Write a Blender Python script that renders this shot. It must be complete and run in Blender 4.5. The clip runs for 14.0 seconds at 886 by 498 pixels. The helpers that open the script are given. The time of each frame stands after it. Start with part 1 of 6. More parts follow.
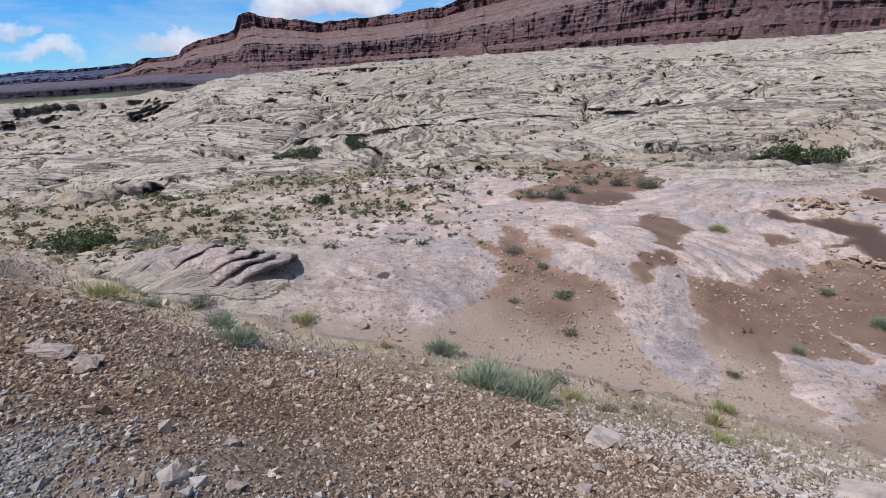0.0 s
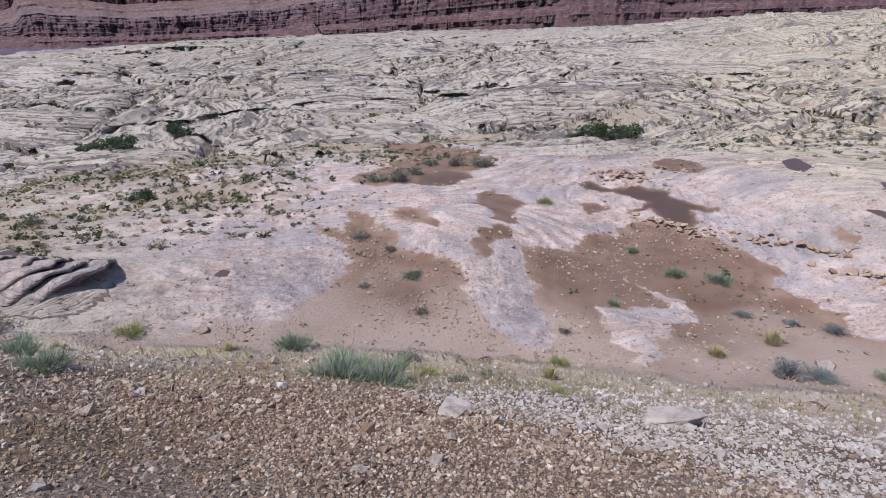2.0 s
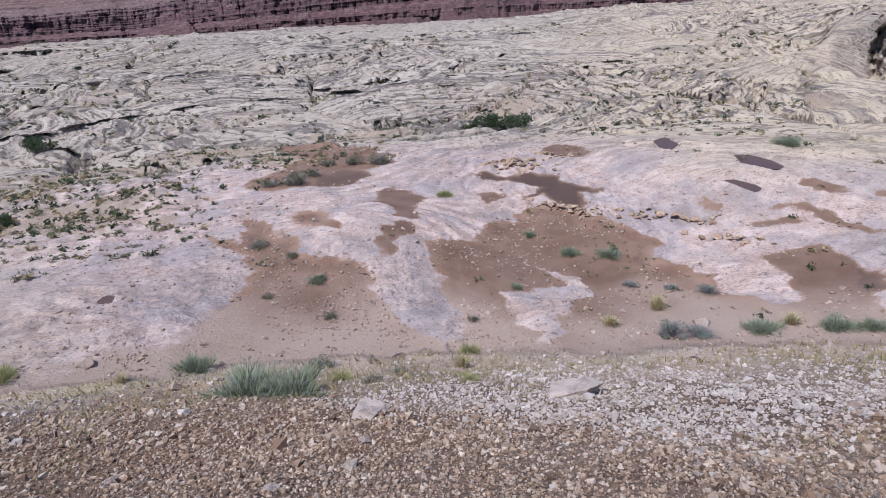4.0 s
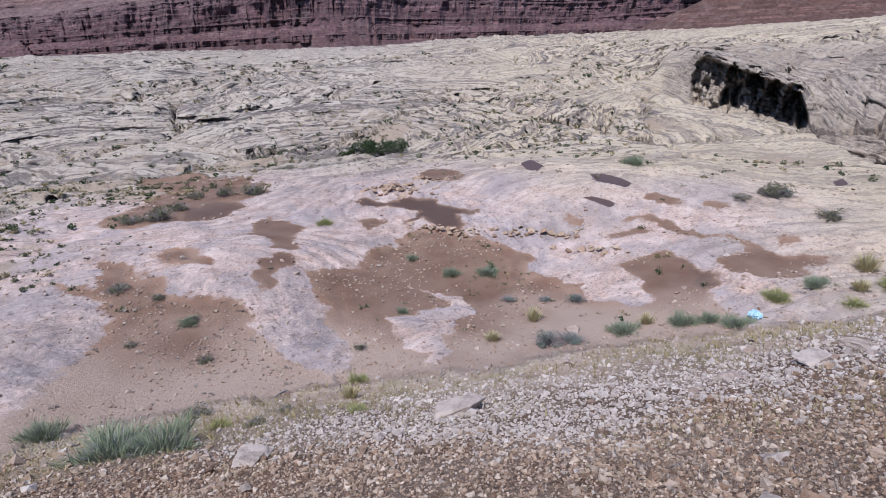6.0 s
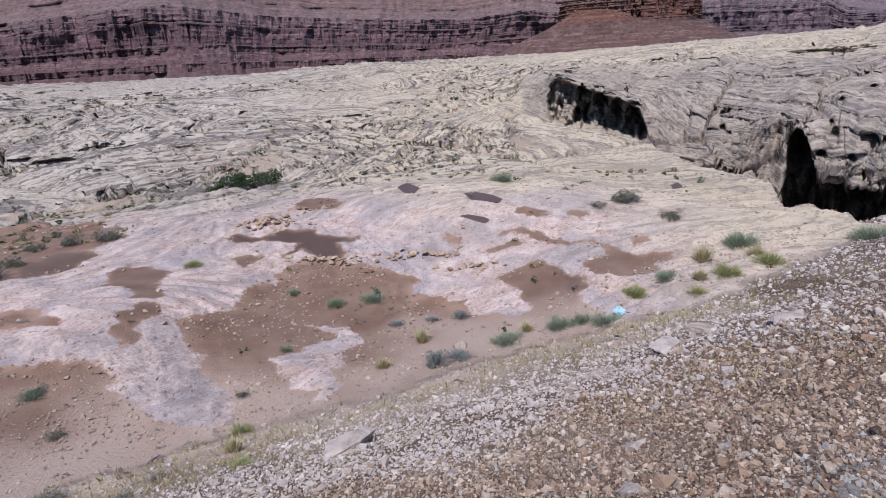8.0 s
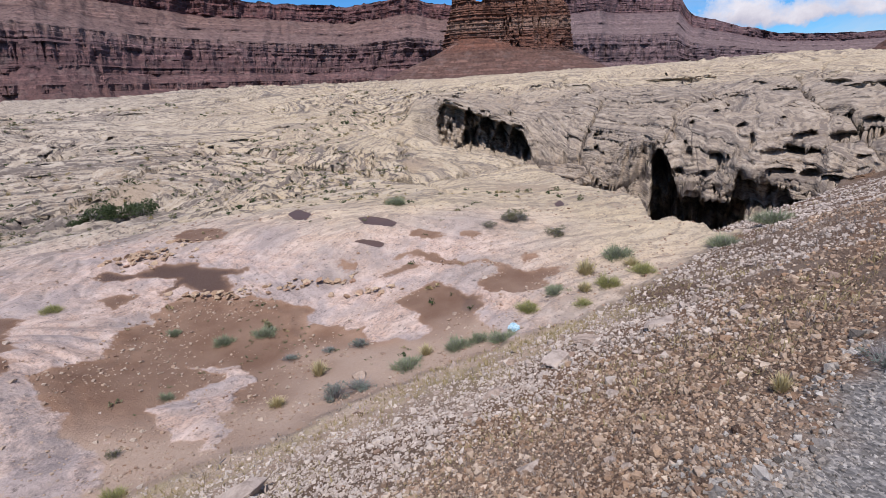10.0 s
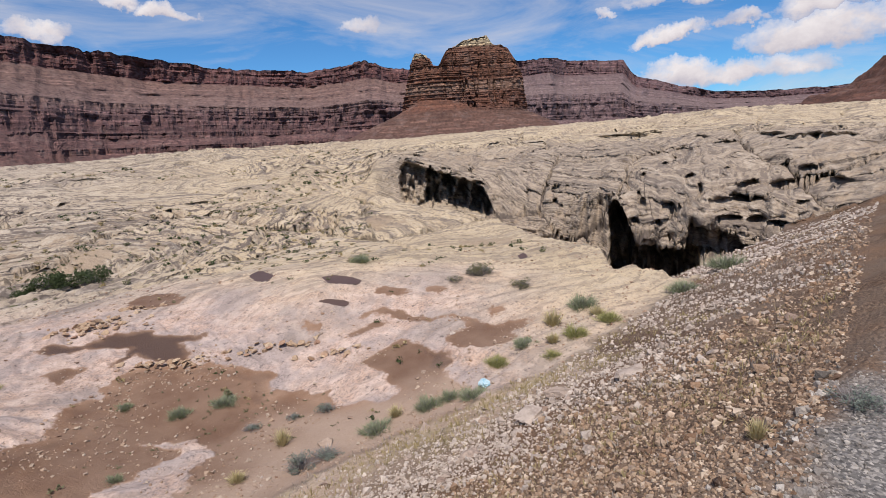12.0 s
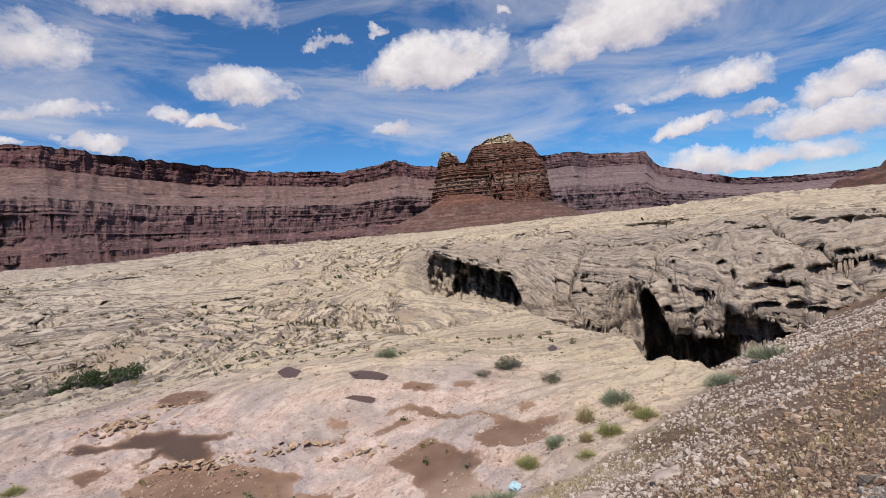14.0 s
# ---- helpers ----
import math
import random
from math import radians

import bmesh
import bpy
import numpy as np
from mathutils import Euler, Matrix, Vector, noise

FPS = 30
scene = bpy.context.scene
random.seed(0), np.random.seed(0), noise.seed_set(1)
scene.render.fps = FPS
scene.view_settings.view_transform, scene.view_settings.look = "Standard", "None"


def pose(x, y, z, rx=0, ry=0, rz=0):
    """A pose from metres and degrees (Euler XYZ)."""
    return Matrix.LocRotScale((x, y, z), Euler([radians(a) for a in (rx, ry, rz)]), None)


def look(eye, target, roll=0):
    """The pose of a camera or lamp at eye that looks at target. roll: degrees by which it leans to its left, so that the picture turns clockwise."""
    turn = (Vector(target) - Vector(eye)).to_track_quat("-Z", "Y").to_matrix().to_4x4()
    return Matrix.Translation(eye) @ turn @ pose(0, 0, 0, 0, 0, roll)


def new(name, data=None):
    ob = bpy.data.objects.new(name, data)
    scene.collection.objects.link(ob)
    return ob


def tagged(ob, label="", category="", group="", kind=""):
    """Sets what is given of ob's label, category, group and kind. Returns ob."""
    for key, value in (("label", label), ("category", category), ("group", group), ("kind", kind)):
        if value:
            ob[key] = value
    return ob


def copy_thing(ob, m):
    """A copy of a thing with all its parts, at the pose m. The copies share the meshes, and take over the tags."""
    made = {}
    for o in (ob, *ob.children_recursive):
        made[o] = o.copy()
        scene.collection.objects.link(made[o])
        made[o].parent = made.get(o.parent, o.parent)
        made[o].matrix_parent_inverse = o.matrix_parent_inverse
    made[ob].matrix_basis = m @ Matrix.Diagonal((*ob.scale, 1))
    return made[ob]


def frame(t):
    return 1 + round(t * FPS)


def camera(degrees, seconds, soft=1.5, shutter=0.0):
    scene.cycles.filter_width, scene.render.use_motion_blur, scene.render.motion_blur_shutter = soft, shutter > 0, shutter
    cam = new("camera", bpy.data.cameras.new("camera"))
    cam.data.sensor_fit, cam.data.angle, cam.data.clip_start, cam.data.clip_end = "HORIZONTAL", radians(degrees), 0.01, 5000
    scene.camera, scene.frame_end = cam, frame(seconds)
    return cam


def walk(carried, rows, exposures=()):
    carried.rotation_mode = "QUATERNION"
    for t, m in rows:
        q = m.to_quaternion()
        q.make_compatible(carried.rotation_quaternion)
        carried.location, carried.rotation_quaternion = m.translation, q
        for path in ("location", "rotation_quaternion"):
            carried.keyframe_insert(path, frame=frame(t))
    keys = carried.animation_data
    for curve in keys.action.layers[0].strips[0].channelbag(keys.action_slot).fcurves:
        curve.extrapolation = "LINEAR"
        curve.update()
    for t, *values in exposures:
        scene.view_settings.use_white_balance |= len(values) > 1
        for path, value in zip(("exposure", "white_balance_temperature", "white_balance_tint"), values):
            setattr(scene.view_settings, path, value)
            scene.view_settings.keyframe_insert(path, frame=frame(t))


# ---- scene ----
cam = camera(80.0, 14.0, soft=0.5)
PATH = [
    (0.0, pose(-0.00, 0.00, 5.20, 70.26, 3.46, 0.01)),
    (0.5, pose(0.02, 0.01, 5.19, 69.64, 2.95, -2.51)),
    (1.0, pose(0.04, 0.00, 5.21, 69.29, 2.01, -8.48)),
    (1.5, pose(0.07, 0.00, 5.21, 68.61, 2.44, -11.85)),
    (2.0, pose(0.09, -0.01, 5.22, 67.69, 2.06, -16.70)),
    (2.5, pose(0.11, -0.02, 5.23, 67.30, 2.58, -20.57)),
    (3.0, pose(0.14, -0.03, 5.21, 66.92, 2.76, -23.74)),
    (3.2, pose(0.15, -0.03, 5.22, 66.68, 2.81, -24.83)),
    (5.3, pose(0.18, -0.21, 5.35, 68.12, 1.84, -35.37)),
    (5.5, pose(0.20, -0.21, 5.34, 68.43, 1.39, -37.41)),
    (6.0, pose(0.21, -0.23, 5.37, 68.67, 1.98, -40.72)),
    (6.5, pose(0.22, -0.22, 5.37, 69.13, 2.42, -40.61)),
    (7.0, pose(0.23, -0.23, 5.37, 69.75, 1.51, -42.84)),
    (7.5, pose(0.27, -0.28, 5.41, 69.82, 3.03, -48.85)),
    (8.0, pose(0.33, -0.34, 5.42, 70.60, 2.91, -54.04)),
    (8.5, pose(0.37, -0.37, 5.44, 70.99, 2.12, -59.64)),
    (9.0, pose(0.38, -0.39, 5.45, 71.48, 2.55, -61.63)),
    (9.2, pose(0.40, -0.40, 5.45, 71.59, 2.48, -62.50)),
    (11.3, pose(0.55, -0.32, 5.41, 75.14, 2.23, -69.13)),
    (11.5, pose(0.55, -0.33, 5.43, 76.37, 2.70, -69.43)),
    (12.0, pose(0.55, -0.34, 5.43, 78.30, 3.34, -69.52)),
    (12.5, pose(0.53, -0.36, 5.46, 80.18, 4.02, -68.96)),
    (13.0, pose(0.52, -0.40, 5.47, 82.93, 4.80, -67.48)),
    (13.5, pose(0.48, -0.45, 5.50, 86.18, 5.18, -66.53)),
    (14.0, pose(0.48, -0.51, 5.51, 88.38, 4.75, -66.47)),
]
EXPOSURES = [(0, 0.05, 5950, 12), (1.5, 0.07, 5830, 14), (3, 0.1, 5700, 16), (6.5, 0.06, 5700, 16), (9, 0.05, 5950, 17), (11.5, 0.05, 6850, 16), (12.5, 0.05, 6900, 15), (14, 0.03, 6820, 14)]
walk(cam, PATH, EXPOSURES)
# ---- sun and sky ----
SUN_BEARING, SUN_HEIGHT = 106, 62  # degrees to the left of straight ahead, and above the horizon


def aim(bearing, height):
    b, h = radians(bearing), radians(height)
    return Vector((-math.sin(b) * math.cos(h), math.cos(b) * math.cos(h), math.sin(h)))


sun = new("sun", bpy.data.lights.new("sun", "SUN"))
sun.data.energy, sun.data.angle, sun.data.color = 4.3, radians(0.53), (1.0, 0.955, 0.89)
sun.matrix_world = look(aim(SUN_BEARING, SUN_HEIGHT) * 100, (0, 0, 0))


def node(tree, kind, **inputs):
    """Adds a node; names of inputs (with _ for a blank) or sN for the Nth input take values or sockets."""
    made = tree.nodes.new(kind)
    for key, value in inputs.items():
        if key[0] == "s" and key[1:].isdigit():
            socket = made.inputs[int(key[1:])]
        elif key in ("operation", "blend_type", "data_type", "noise_dimensions", "sky_type", "sun_disc", "sun_elevation", "sun_rotation",
                     "attribute_name", "feature", "wave_type", "bands_direction", "noise_type", "air_density", "dust_density", "ozone_density", "altitude", "use_clamp", "distance"):
            setattr(made, key, value)
            continue
        else:
            socket = made.inputs[key.replace("_", " ")]
        if isinstance(value, bpy.types.NodeSocket):
            tree.links.new(value, socket)
        else:
            socket.default_value = value
    return made


def calc(tree, operation, a, b=0.0, c=0.0):
    return node(tree, "ShaderNodeMath", operation=operation, s0=a, s1=b, s2=c).outputs[0]


def ramp(tree, value, stops):
    made = tree.nodes.new("ShaderNodeValToRGB")
    tree.links.new(value, made.inputs[0])
    line = made.color_ramp.elements
    while len(line) < len(stops):
        line.new(0.5)
    for element, (at, colour) in zip(line, stops):
        element.position = at
        element.color = (*colour, 1) if isinstance(colour, tuple) else (colour, colour, colour, 1)
    return made.outputs[0]


def blend(tree, part, a, b, kind="MIX"):
    made = tree.nodes.new("ShaderNodeMix")
    made.data_type, made.blend_type = "RGBA", kind
    for socket, value in ((made.inputs[0], part), (made.inputs[6], a), (made.inputs[7], b)):
        if isinstance(value, bpy.types.NodeSocket):
            tree.links.new(value, socket)
        elif isinstance(value, tuple):
            socket.default_value = (*value, 1)
        else:
            socket.default_value = value
    return made.outputs[2]


def speck(tree, vector, scale, detail=4.0, rough=0.55, warp=0.0):
    return node(tree, "ShaderNodeTexNoise", Vector=vector, Scale=scale, Detail=detail, Roughness=rough, Distortion=warp).outputs[0]


# clouds: bearing, height, half width and half height in degrees, thickness
CLOUDS = [
    (-68.0, 17.3, 8.8, 3.6, 1.1), (-63.5, 16.6, 5.0, 2.6, 1.0), (-86.5, 19.0, 9.6, 5.2, 1.15), (-80.0, 17.6, 5.0, 3.2, 0.9), (-92.5, 12.0, 7.0, 2.2, 0.95), (-47.5, 15.9, 5.6, 2.6, 1.05),
    (-43.0, 23.8, 10.5, 4.0, 0.95), (-61.8, 11.3, 3.0, 1.3, 0.9), (-44.6, 12.0, 2.6, 1.0, 0.85), (-40.4, 12.8, 2.4, 0.9, 0.7), (-92.0, 8.3, 3.8, 1.1, 0.95), (-97.3, 8.8, 3.0, 1.0, 0.9),
    (-103.5, 6.9, 5.2, 2.5, 1.05), (-97.0, 4.2, 9.0, 2.0, 1.0), (-104.0, 9.6, 4.5, 2.2, 0.95), (-34.2, 10.5, 3.4, 1.1, 1.1), (-28.3, 10.3, 1.5, 0.8, 0.9), (-30.2, 13.1, 5.0, 1.2, 0.7), (-56.9, 20.8, 2.3, 1.1, 0.7),
    (-61.1, 21.4, 1.2, 0.7, 0.65), (-74.1, 21.9, 1.1, 0.9, 0.7), (-27.0, 18.0, 6.0, 4.5, 0.8), (-84.7, 10.6, 1.2, 0.6, 0.6),
    (10.7, 5.7, 8.0, 2.2, 1.1), (24.9, 3.3, 4.6, 1.5, 0.85), (37.3, 4.0, 2.6, 0.8, 0.35), (35.2, 2.2, 5.5, 1.0, 0.4), (0.7, 5.9, 2.0, 0.9, 0.9),
]
world = bpy.data.worlds.new("sky")
scene.world = world
world.use_nodes = True
tree = world.node_tree
tree.nodes.clear()
way = node(tree, "ShaderNodeTexCoord").outputs["Generated"]
sky = node(tree, "ShaderNodeTexSky", sky_type="NISHITA", sun_disc=False, sun_elevation=radians(SUN_HEIGHT), sun_rotation=radians(-SUN_BEARING),
           altitude=1100.0, air_density=0.85, dust_density=0.1, ozone_density=2.2).outputs[0]
swirl = node(tree, "ShaderNodeTexNoise", Vector=way, Scale=7.0, Detail=7.0, Roughness=0.62).outputs["Color"]
swirl = node(tree, "ShaderNodeVectorMath", operation="MULTIPLY_ADD", s0=swirl, s1=(0.20, 0.20, 0.13), s2=(-0.10, -0.10, -0.065)).outputs[0]
bent = node(tree, "ShaderNodeVectorMath", operation="ADD", s0=way, s1=swirl).outputs[0]
cover, shade = None, None
for bearing, height, wide, tall, thick in CLOUDS:
    middle = aim(bearing, height)
    across, up = aim(bearing - 90, 0), aim(bearing, height + 90)
    a = calc(tree, "MULTIPLY", node(tree, "ShaderNodeVectorMath", operation="DOT_PRODUCT", s0=bent, s1=across).outputs[1], 1 / math.sin(radians(wide)))
    b = calc(tree, "MULTIPLY", node(tree, "ShaderNodeVectorMath", operation="DOT_PRODUCT", s0=bent, s1=up).outputs[1], 1 / math.sin(radians(tall)))
    front = calc(tree, "GREATER_THAN", node(tree, "ShaderNodeVectorMath", operation="DOT_PRODUCT", s0=way, s1=middle).outputs[1], 0.5)
    under = calc(tree, "MULTIPLY", calc(tree, "MINIMUM", b, 0.0), 1.1)  # flatter below
    b = calc(tree, "ADD", b, under)
    shape = calc(tree, "SUBTRACT", 1.0, calc(tree, "ADD", calc(tree, "MULTIPLY", a, a), calc(tree, "MULTIPLY", b, b)))
    shape = calc(tree, "MULTIPLY", calc(tree, "MAXIMUM", shape, -1.0), thick)
    shape = calc(tree, "MULTIPLY_ADD", front, calc(tree, "ADD", shape, 1.0), -1.0)
    if cover is None:
        cover, shade = shape, b
    else:
        nearer = calc(tree, "GREATER_THAN", shape, cover)
        shade = calc(tree, "MULTIPLY_ADD", nearer, calc(tree, "SUBTRACT", b, shade), shade)
        cover = calc(tree, "MAXIMUM", cover, shape)
flat = node(tree, "ShaderNodeVectorMath", operation="MULTIPLY", s0=way, s1=(1.0, 1.0, 1.5)).outputs[0]
puff = speck(tree, flat, 6.5, 10.0, 0.64, 0.2)
wisp = speck(tree, node(tree, "ShaderNodeVectorMath", operation="MULTIPLY", s0=way, s1=(1.0, 1.0, 5.0)).outputs[0], 2.6, 8.0, 0.62, 0.7)
rough_edge = calc(tree, "MULTIPLY", calc(tree, "SUBTRACT", puff, 0.5), 3.6)
heap = ramp(tree, calc(tree, "ADD", cover, rough_edge), [(0.06, 0.0), (0.34, 0.5), (0.85, 1.0)])
veil = calc(tree, "MULTIPLY", ramp(tree, wisp, [(0.40, 0.0), (0.70, 1.0)]), 0.62)
body = calc(tree, "ADD", calc(tree, "MULTIPLY", shade, 0.32), calc(tree, "ADD", 0.42, calc(tree, "MULTIPLY", calc(tree, "SUBTRACT", speck(tree, flat, 13.0, 7.0, 0.6), 0.5), 1.3)))
light_side = ramp(tree, body, [(0.12, (5.0, 5.0, 5.8)), (0.45, (6.8, 6.75, 7.2)), (0.75, (8.3, 8.4, 8.7))])
sky = blend(tree, 1.0, sky, (0.37, 0.84, 1.19), "MULTIPLY")
air = blend(tree, heap, blend(tree, veil, sky, (6.6, 6.7, 7.0)), light_side)
node(tree, "ShaderNodeOutputWorld", Surface=node(tree, "ShaderNodeBackground", Color=air, Strength=0.1).outputs[0])
# ---- materials ----
def material(name):
    made = bpy.data.materials.new(name)
    made.use_nodes = True
    made.node_tree.nodes.clear()
    return made, made.node_tree


def finish(tree, colour, rough=0.9, bump=None, strength=0.5, size=0.02, metal=0.0, shine=0.3):
    body = node(tree, "ShaderNodeBsdfPrincipled", Base_Color=colour if isinstance(colour, bpy.types.NodeSocket) else (*colour, 1), Roughness=rough, Metallic=metal)
    body.inputs["Specular IOR Level"].default_value = shine
    if bump is not None:
        tree.links.new(node(tree, "ShaderNodeBump", Height=bump, Strength=strength, Distance=size).outputs[0], body.inputs["Normal"])
    node(tree, "ShaderNodeOutputMaterial", Surface=body.outputs[0])


def attribute(tree, name):
    return node(tree, "ShaderNodeAttribute", attribute_name=name).outputs["Fac"]


def land_material():
    """Bare sandstone with its bedding, silt in the hollows, and the stony bank, told apart by the mesh's own values."""
    made, tree = material("desert_ground")
    where = node(tree, "ShaderNodeNewGeometry").outputs["Position"]
    silt, wet, bank, verge = (attribute(tree, n) for n in ("silt", "wet", "bank", "verge"))
    bed, pink, grey, scrub = (attribute(tree, n) for n in ("bed", "pink", "grey", "scrub"))
    # sandstone
    broad, mid, fine = speck(tree, where, 0.22, 5), speck(tree, where, 1.7, 6, 0.65), speck(tree, where, 14, 6, 0.7)
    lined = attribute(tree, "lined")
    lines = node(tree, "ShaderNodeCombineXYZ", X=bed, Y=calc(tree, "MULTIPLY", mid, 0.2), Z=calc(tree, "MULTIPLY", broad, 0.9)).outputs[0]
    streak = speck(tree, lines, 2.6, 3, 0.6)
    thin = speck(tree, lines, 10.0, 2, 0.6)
    pale = blend(tree, ramp(tree, broad, [(0.35, 0.0), (0.65, 1.0)]), (0.47, 0.40, 0.31), (0.38, 0.315, 0.24))
    rosy = blend(tree, ramp(tree, mid, [(0.38, 0.0), (0.62, 1.0)]), (0.60, 0.475, 0.41), (0.49, 0.345, 0.27))
    rosy = blend(tree, ramp(tree, speck(tree, where, 0.45, 7, 0.7), [(0.45, 0.0), (0.58, 0.85)]), rosy, (0.36, 0.305, 0.29))
    pale = blend(tree, attribute(tree, "cream"), pale, blend(tree, ramp(tree, broad, [(0.35, 0.0), (0.65, 1.0)]), (0.56, 0.46, 0.315), (0.46, 0.37, 0.25)))
    pale = blend(tree, attribute(tree, "tan"), pale, blend(tree, ramp(tree, mid, [(0.35, 0.0), (0.65, 1.0)]), (0.37, 0.305, 0.235), (0.285, 0.23, 0.175)))
    stone = blend(tree, pink, pale, rosy)
    # bedding lines; the dark ones also paint in the shadows under ledges
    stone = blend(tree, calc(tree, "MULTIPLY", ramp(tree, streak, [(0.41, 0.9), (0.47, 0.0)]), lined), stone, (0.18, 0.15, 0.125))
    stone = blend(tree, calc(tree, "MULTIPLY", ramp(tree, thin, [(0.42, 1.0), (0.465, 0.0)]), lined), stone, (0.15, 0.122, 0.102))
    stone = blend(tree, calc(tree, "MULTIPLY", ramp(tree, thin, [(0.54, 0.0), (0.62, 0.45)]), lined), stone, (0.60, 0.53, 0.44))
    # shade down in the joints, put into the colour
    stone = blend(tree, ramp(tree, calc(tree, "ADD", attribute(tree, "crack_shade"), calc(tree, "MULTIPLY", calc(tree, "SUBTRACT", speck(tree, where, 2.5, 6, 0.7), 0.5), 1.2)), [(0.4, 0.0), (0.7, 0.85)]), stone, (0.075, 0.06, 0.05))
    crust = calc(tree, "MULTIPLY", ramp(tree, fine, [(0.47, 0.0), (0.60, 1.0)]), ramp(tree, mid, [(0.40, 0.25), (0.60, 0.9)]))
    crust = calc(tree, "MULTIPLY", crust, calc(tree, "MULTIPLY_ADD", pink, 0.3, 0.5))
    stone = blend(tree, crust, stone, (0.21, 0.175, 0.165))
    # pits are dark spots in the colour, with no relief of their own
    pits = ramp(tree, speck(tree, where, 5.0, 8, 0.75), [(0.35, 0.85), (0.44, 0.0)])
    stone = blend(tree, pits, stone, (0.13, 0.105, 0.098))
    crust_b = calc(tree, "MULTIPLY", grey, ramp(tree, speck(tree, where, 3.5, 8, 0.72), [(0.42, 0.0), (0.60, 0.8)]))
    stone = blend(tree, crust_b, stone, (0.20, 0.17, 0.165))
    # silt
    mud = blend(tree, ramp(tree, speck(tree, where, 0.9, 6, 0.6), [(0.35, 0.0), (0.66, 1.0)]), (0.215, 0.122, 0.076), (0.33, 0.215, 0.148))
    mud = blend(tree, calc(tree, "MULTIPLY", ramp(tree, speck(tree, where, 26, 4, 0.7), [(0.58, 0.0), (0.68, 1.0)]), 0.6), mud, (0.36, 0.27, 0.20))
    mud = blend(tree, calc(tree, "MULTIPLY", wet, 0.9), mud, (0.072, 0.042, 0.031))
    mud = blend(tree, attribute(tree, "dust"), mud, blend(tree, fine, (0.31, 0.215, 0.158), (0.46, 0.36, 0.285)))
    edge = calc(tree, "ADD", silt, calc(tree, "MULTIPLY", calc(tree, "SUBTRACT", speck(tree, where, 3.0, 8, 0.72), 0.5), 1.3))
    edge = ramp(tree, edge, [(0.34, 0.0), (0.68, 1.0)])
    # thin soil with dead grass
    soil = blend(tree, ramp(tree, fine, [(0.35, 0.0), (0.62, 1.0)]), (0.24, 0.175, 0.12), (0.40, 0.32, 0.235))
    patch = ramp(tree, calc(tree, "ADD", scrub, calc(tree, "MULTIPLY", calc(tree, "SUBTRACT", speck(tree, where, 0.9, 8, 0.75), 0.5), 2.6)), [(0.45, 0.0), (0.75, 0.9)])
    # stony bank
    rubble = node(tree, "ShaderNodeTexVoronoi", Vector=where, Scale=24.0, Randomness=1.0)
    chips = ramp(tree, rubble.outputs["Color"], [(0.0, (0.09, 0.06, 0.042)), (0.45, (0.20, 0.138, 0.096)), (1.0, (0.48, 0.38, 0.295))])
    chips = blend(tree, ramp(tree, speck(tree, where, 0.55, 4, 0.6), [(0.38, 0.0), (0.6, 0.75)]), chips, (0.34, 0.285, 0.235))
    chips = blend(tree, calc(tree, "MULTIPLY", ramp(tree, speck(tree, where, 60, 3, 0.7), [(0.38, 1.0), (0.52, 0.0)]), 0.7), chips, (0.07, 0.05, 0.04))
    grit = node(tree, "ShaderNodeTexVoronoi", Vector=where, Scale=55.0, Randomness=1.0)
    road = ramp(tree, grit.outputs["Color"], [(0.0, (0.07, 0.066, 0.062)), (0.5, (0.18, 0.17, 0.16)), (1.0, (0.44, 0.41, 0.375))])
    zone = speck(tree, where, 0.35, 5, 0.65)
    chips = blend(tree, ramp(tree, zone, [(0.50, 0.0), (0.62, 0.75)]), chips, (0.30, 0.205, 0.14))
    chips = blend(tree, ramp(tree, zone, [(0.34, 0.7), (0.45, 0.0)]), chips, (0.37, 0.315, 0.27))
    # shade between the chips, painted as dark cell edges
    gap_shade = node(tree, "ShaderNodeTexVoronoi", Vector=where, Scale=38.0, feature="DISTANCE_TO_EDGE")
    chips = blend(tree, calc(tree, "MULTIPLY", ramp(tree, gap_shade.outputs["Distance"], [(0.0, 1.0), (0.12, 0.0)]), 0.6), chips, (0.09, 0.065, 0.05))
    foot = blend(tree, ramp(tree, speck(tree, where, 7.0, 7, 0.7), [(0.36, 0.0), (0.62, 1.0)]), (0.38, 0.28, 0.205), (0.55, 0.44, 0.34))
    foot = blend(tree, ramp(tree, speck(tree, where, 0.8, 5, 0.65), [(0.48, 0.0), (0.62, 0.7)]), foot, (0.38, 0.32, 0.18))
    chips = blend(tree, 1.0, chips, (0.72, 0.63, 0.56), "MULTIPLY")
    chips = blend(tree, attribute(tree, "foot"), chips, foot)
    chips = blend(tree, verge, chips, road)
    colour = blend(tree, patch, stone, soil)
    plain = blend(tree, ramp(tree, speck(tree, where, 0.02, 6, 0.65), [(0.4, 0.0), (0.62, 1.0)]), (0.075, 0.04, 0.03), (0.045, 0.055, 0.022))
    plain = blend(tree, attribute(tree, "meadow"), plain, (0.085, 0.12, 0.045))
    colour = blend(tree, attribute(tree, "plain"), colour, plain)
    colour = blend(tree, edge, colour, mud)
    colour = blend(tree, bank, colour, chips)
    relief = calc(tree, "ADD", calc(tree, "MULTIPLY", calc(tree, "ADD", streak, thin), calc(tree, "MULTIPLY", lined, 3.6)), calc(tree, "ADD", calc(tree, "MULTIPLY", fine, 0.5), mid))
    stony = calc(tree, "MULTIPLY", calc(tree, "ADD", calc(tree, "MULTIPLY", rubble.outputs["Distance"], -1.0), speck(tree, where, 30, 4, 0.7)), 0.35)
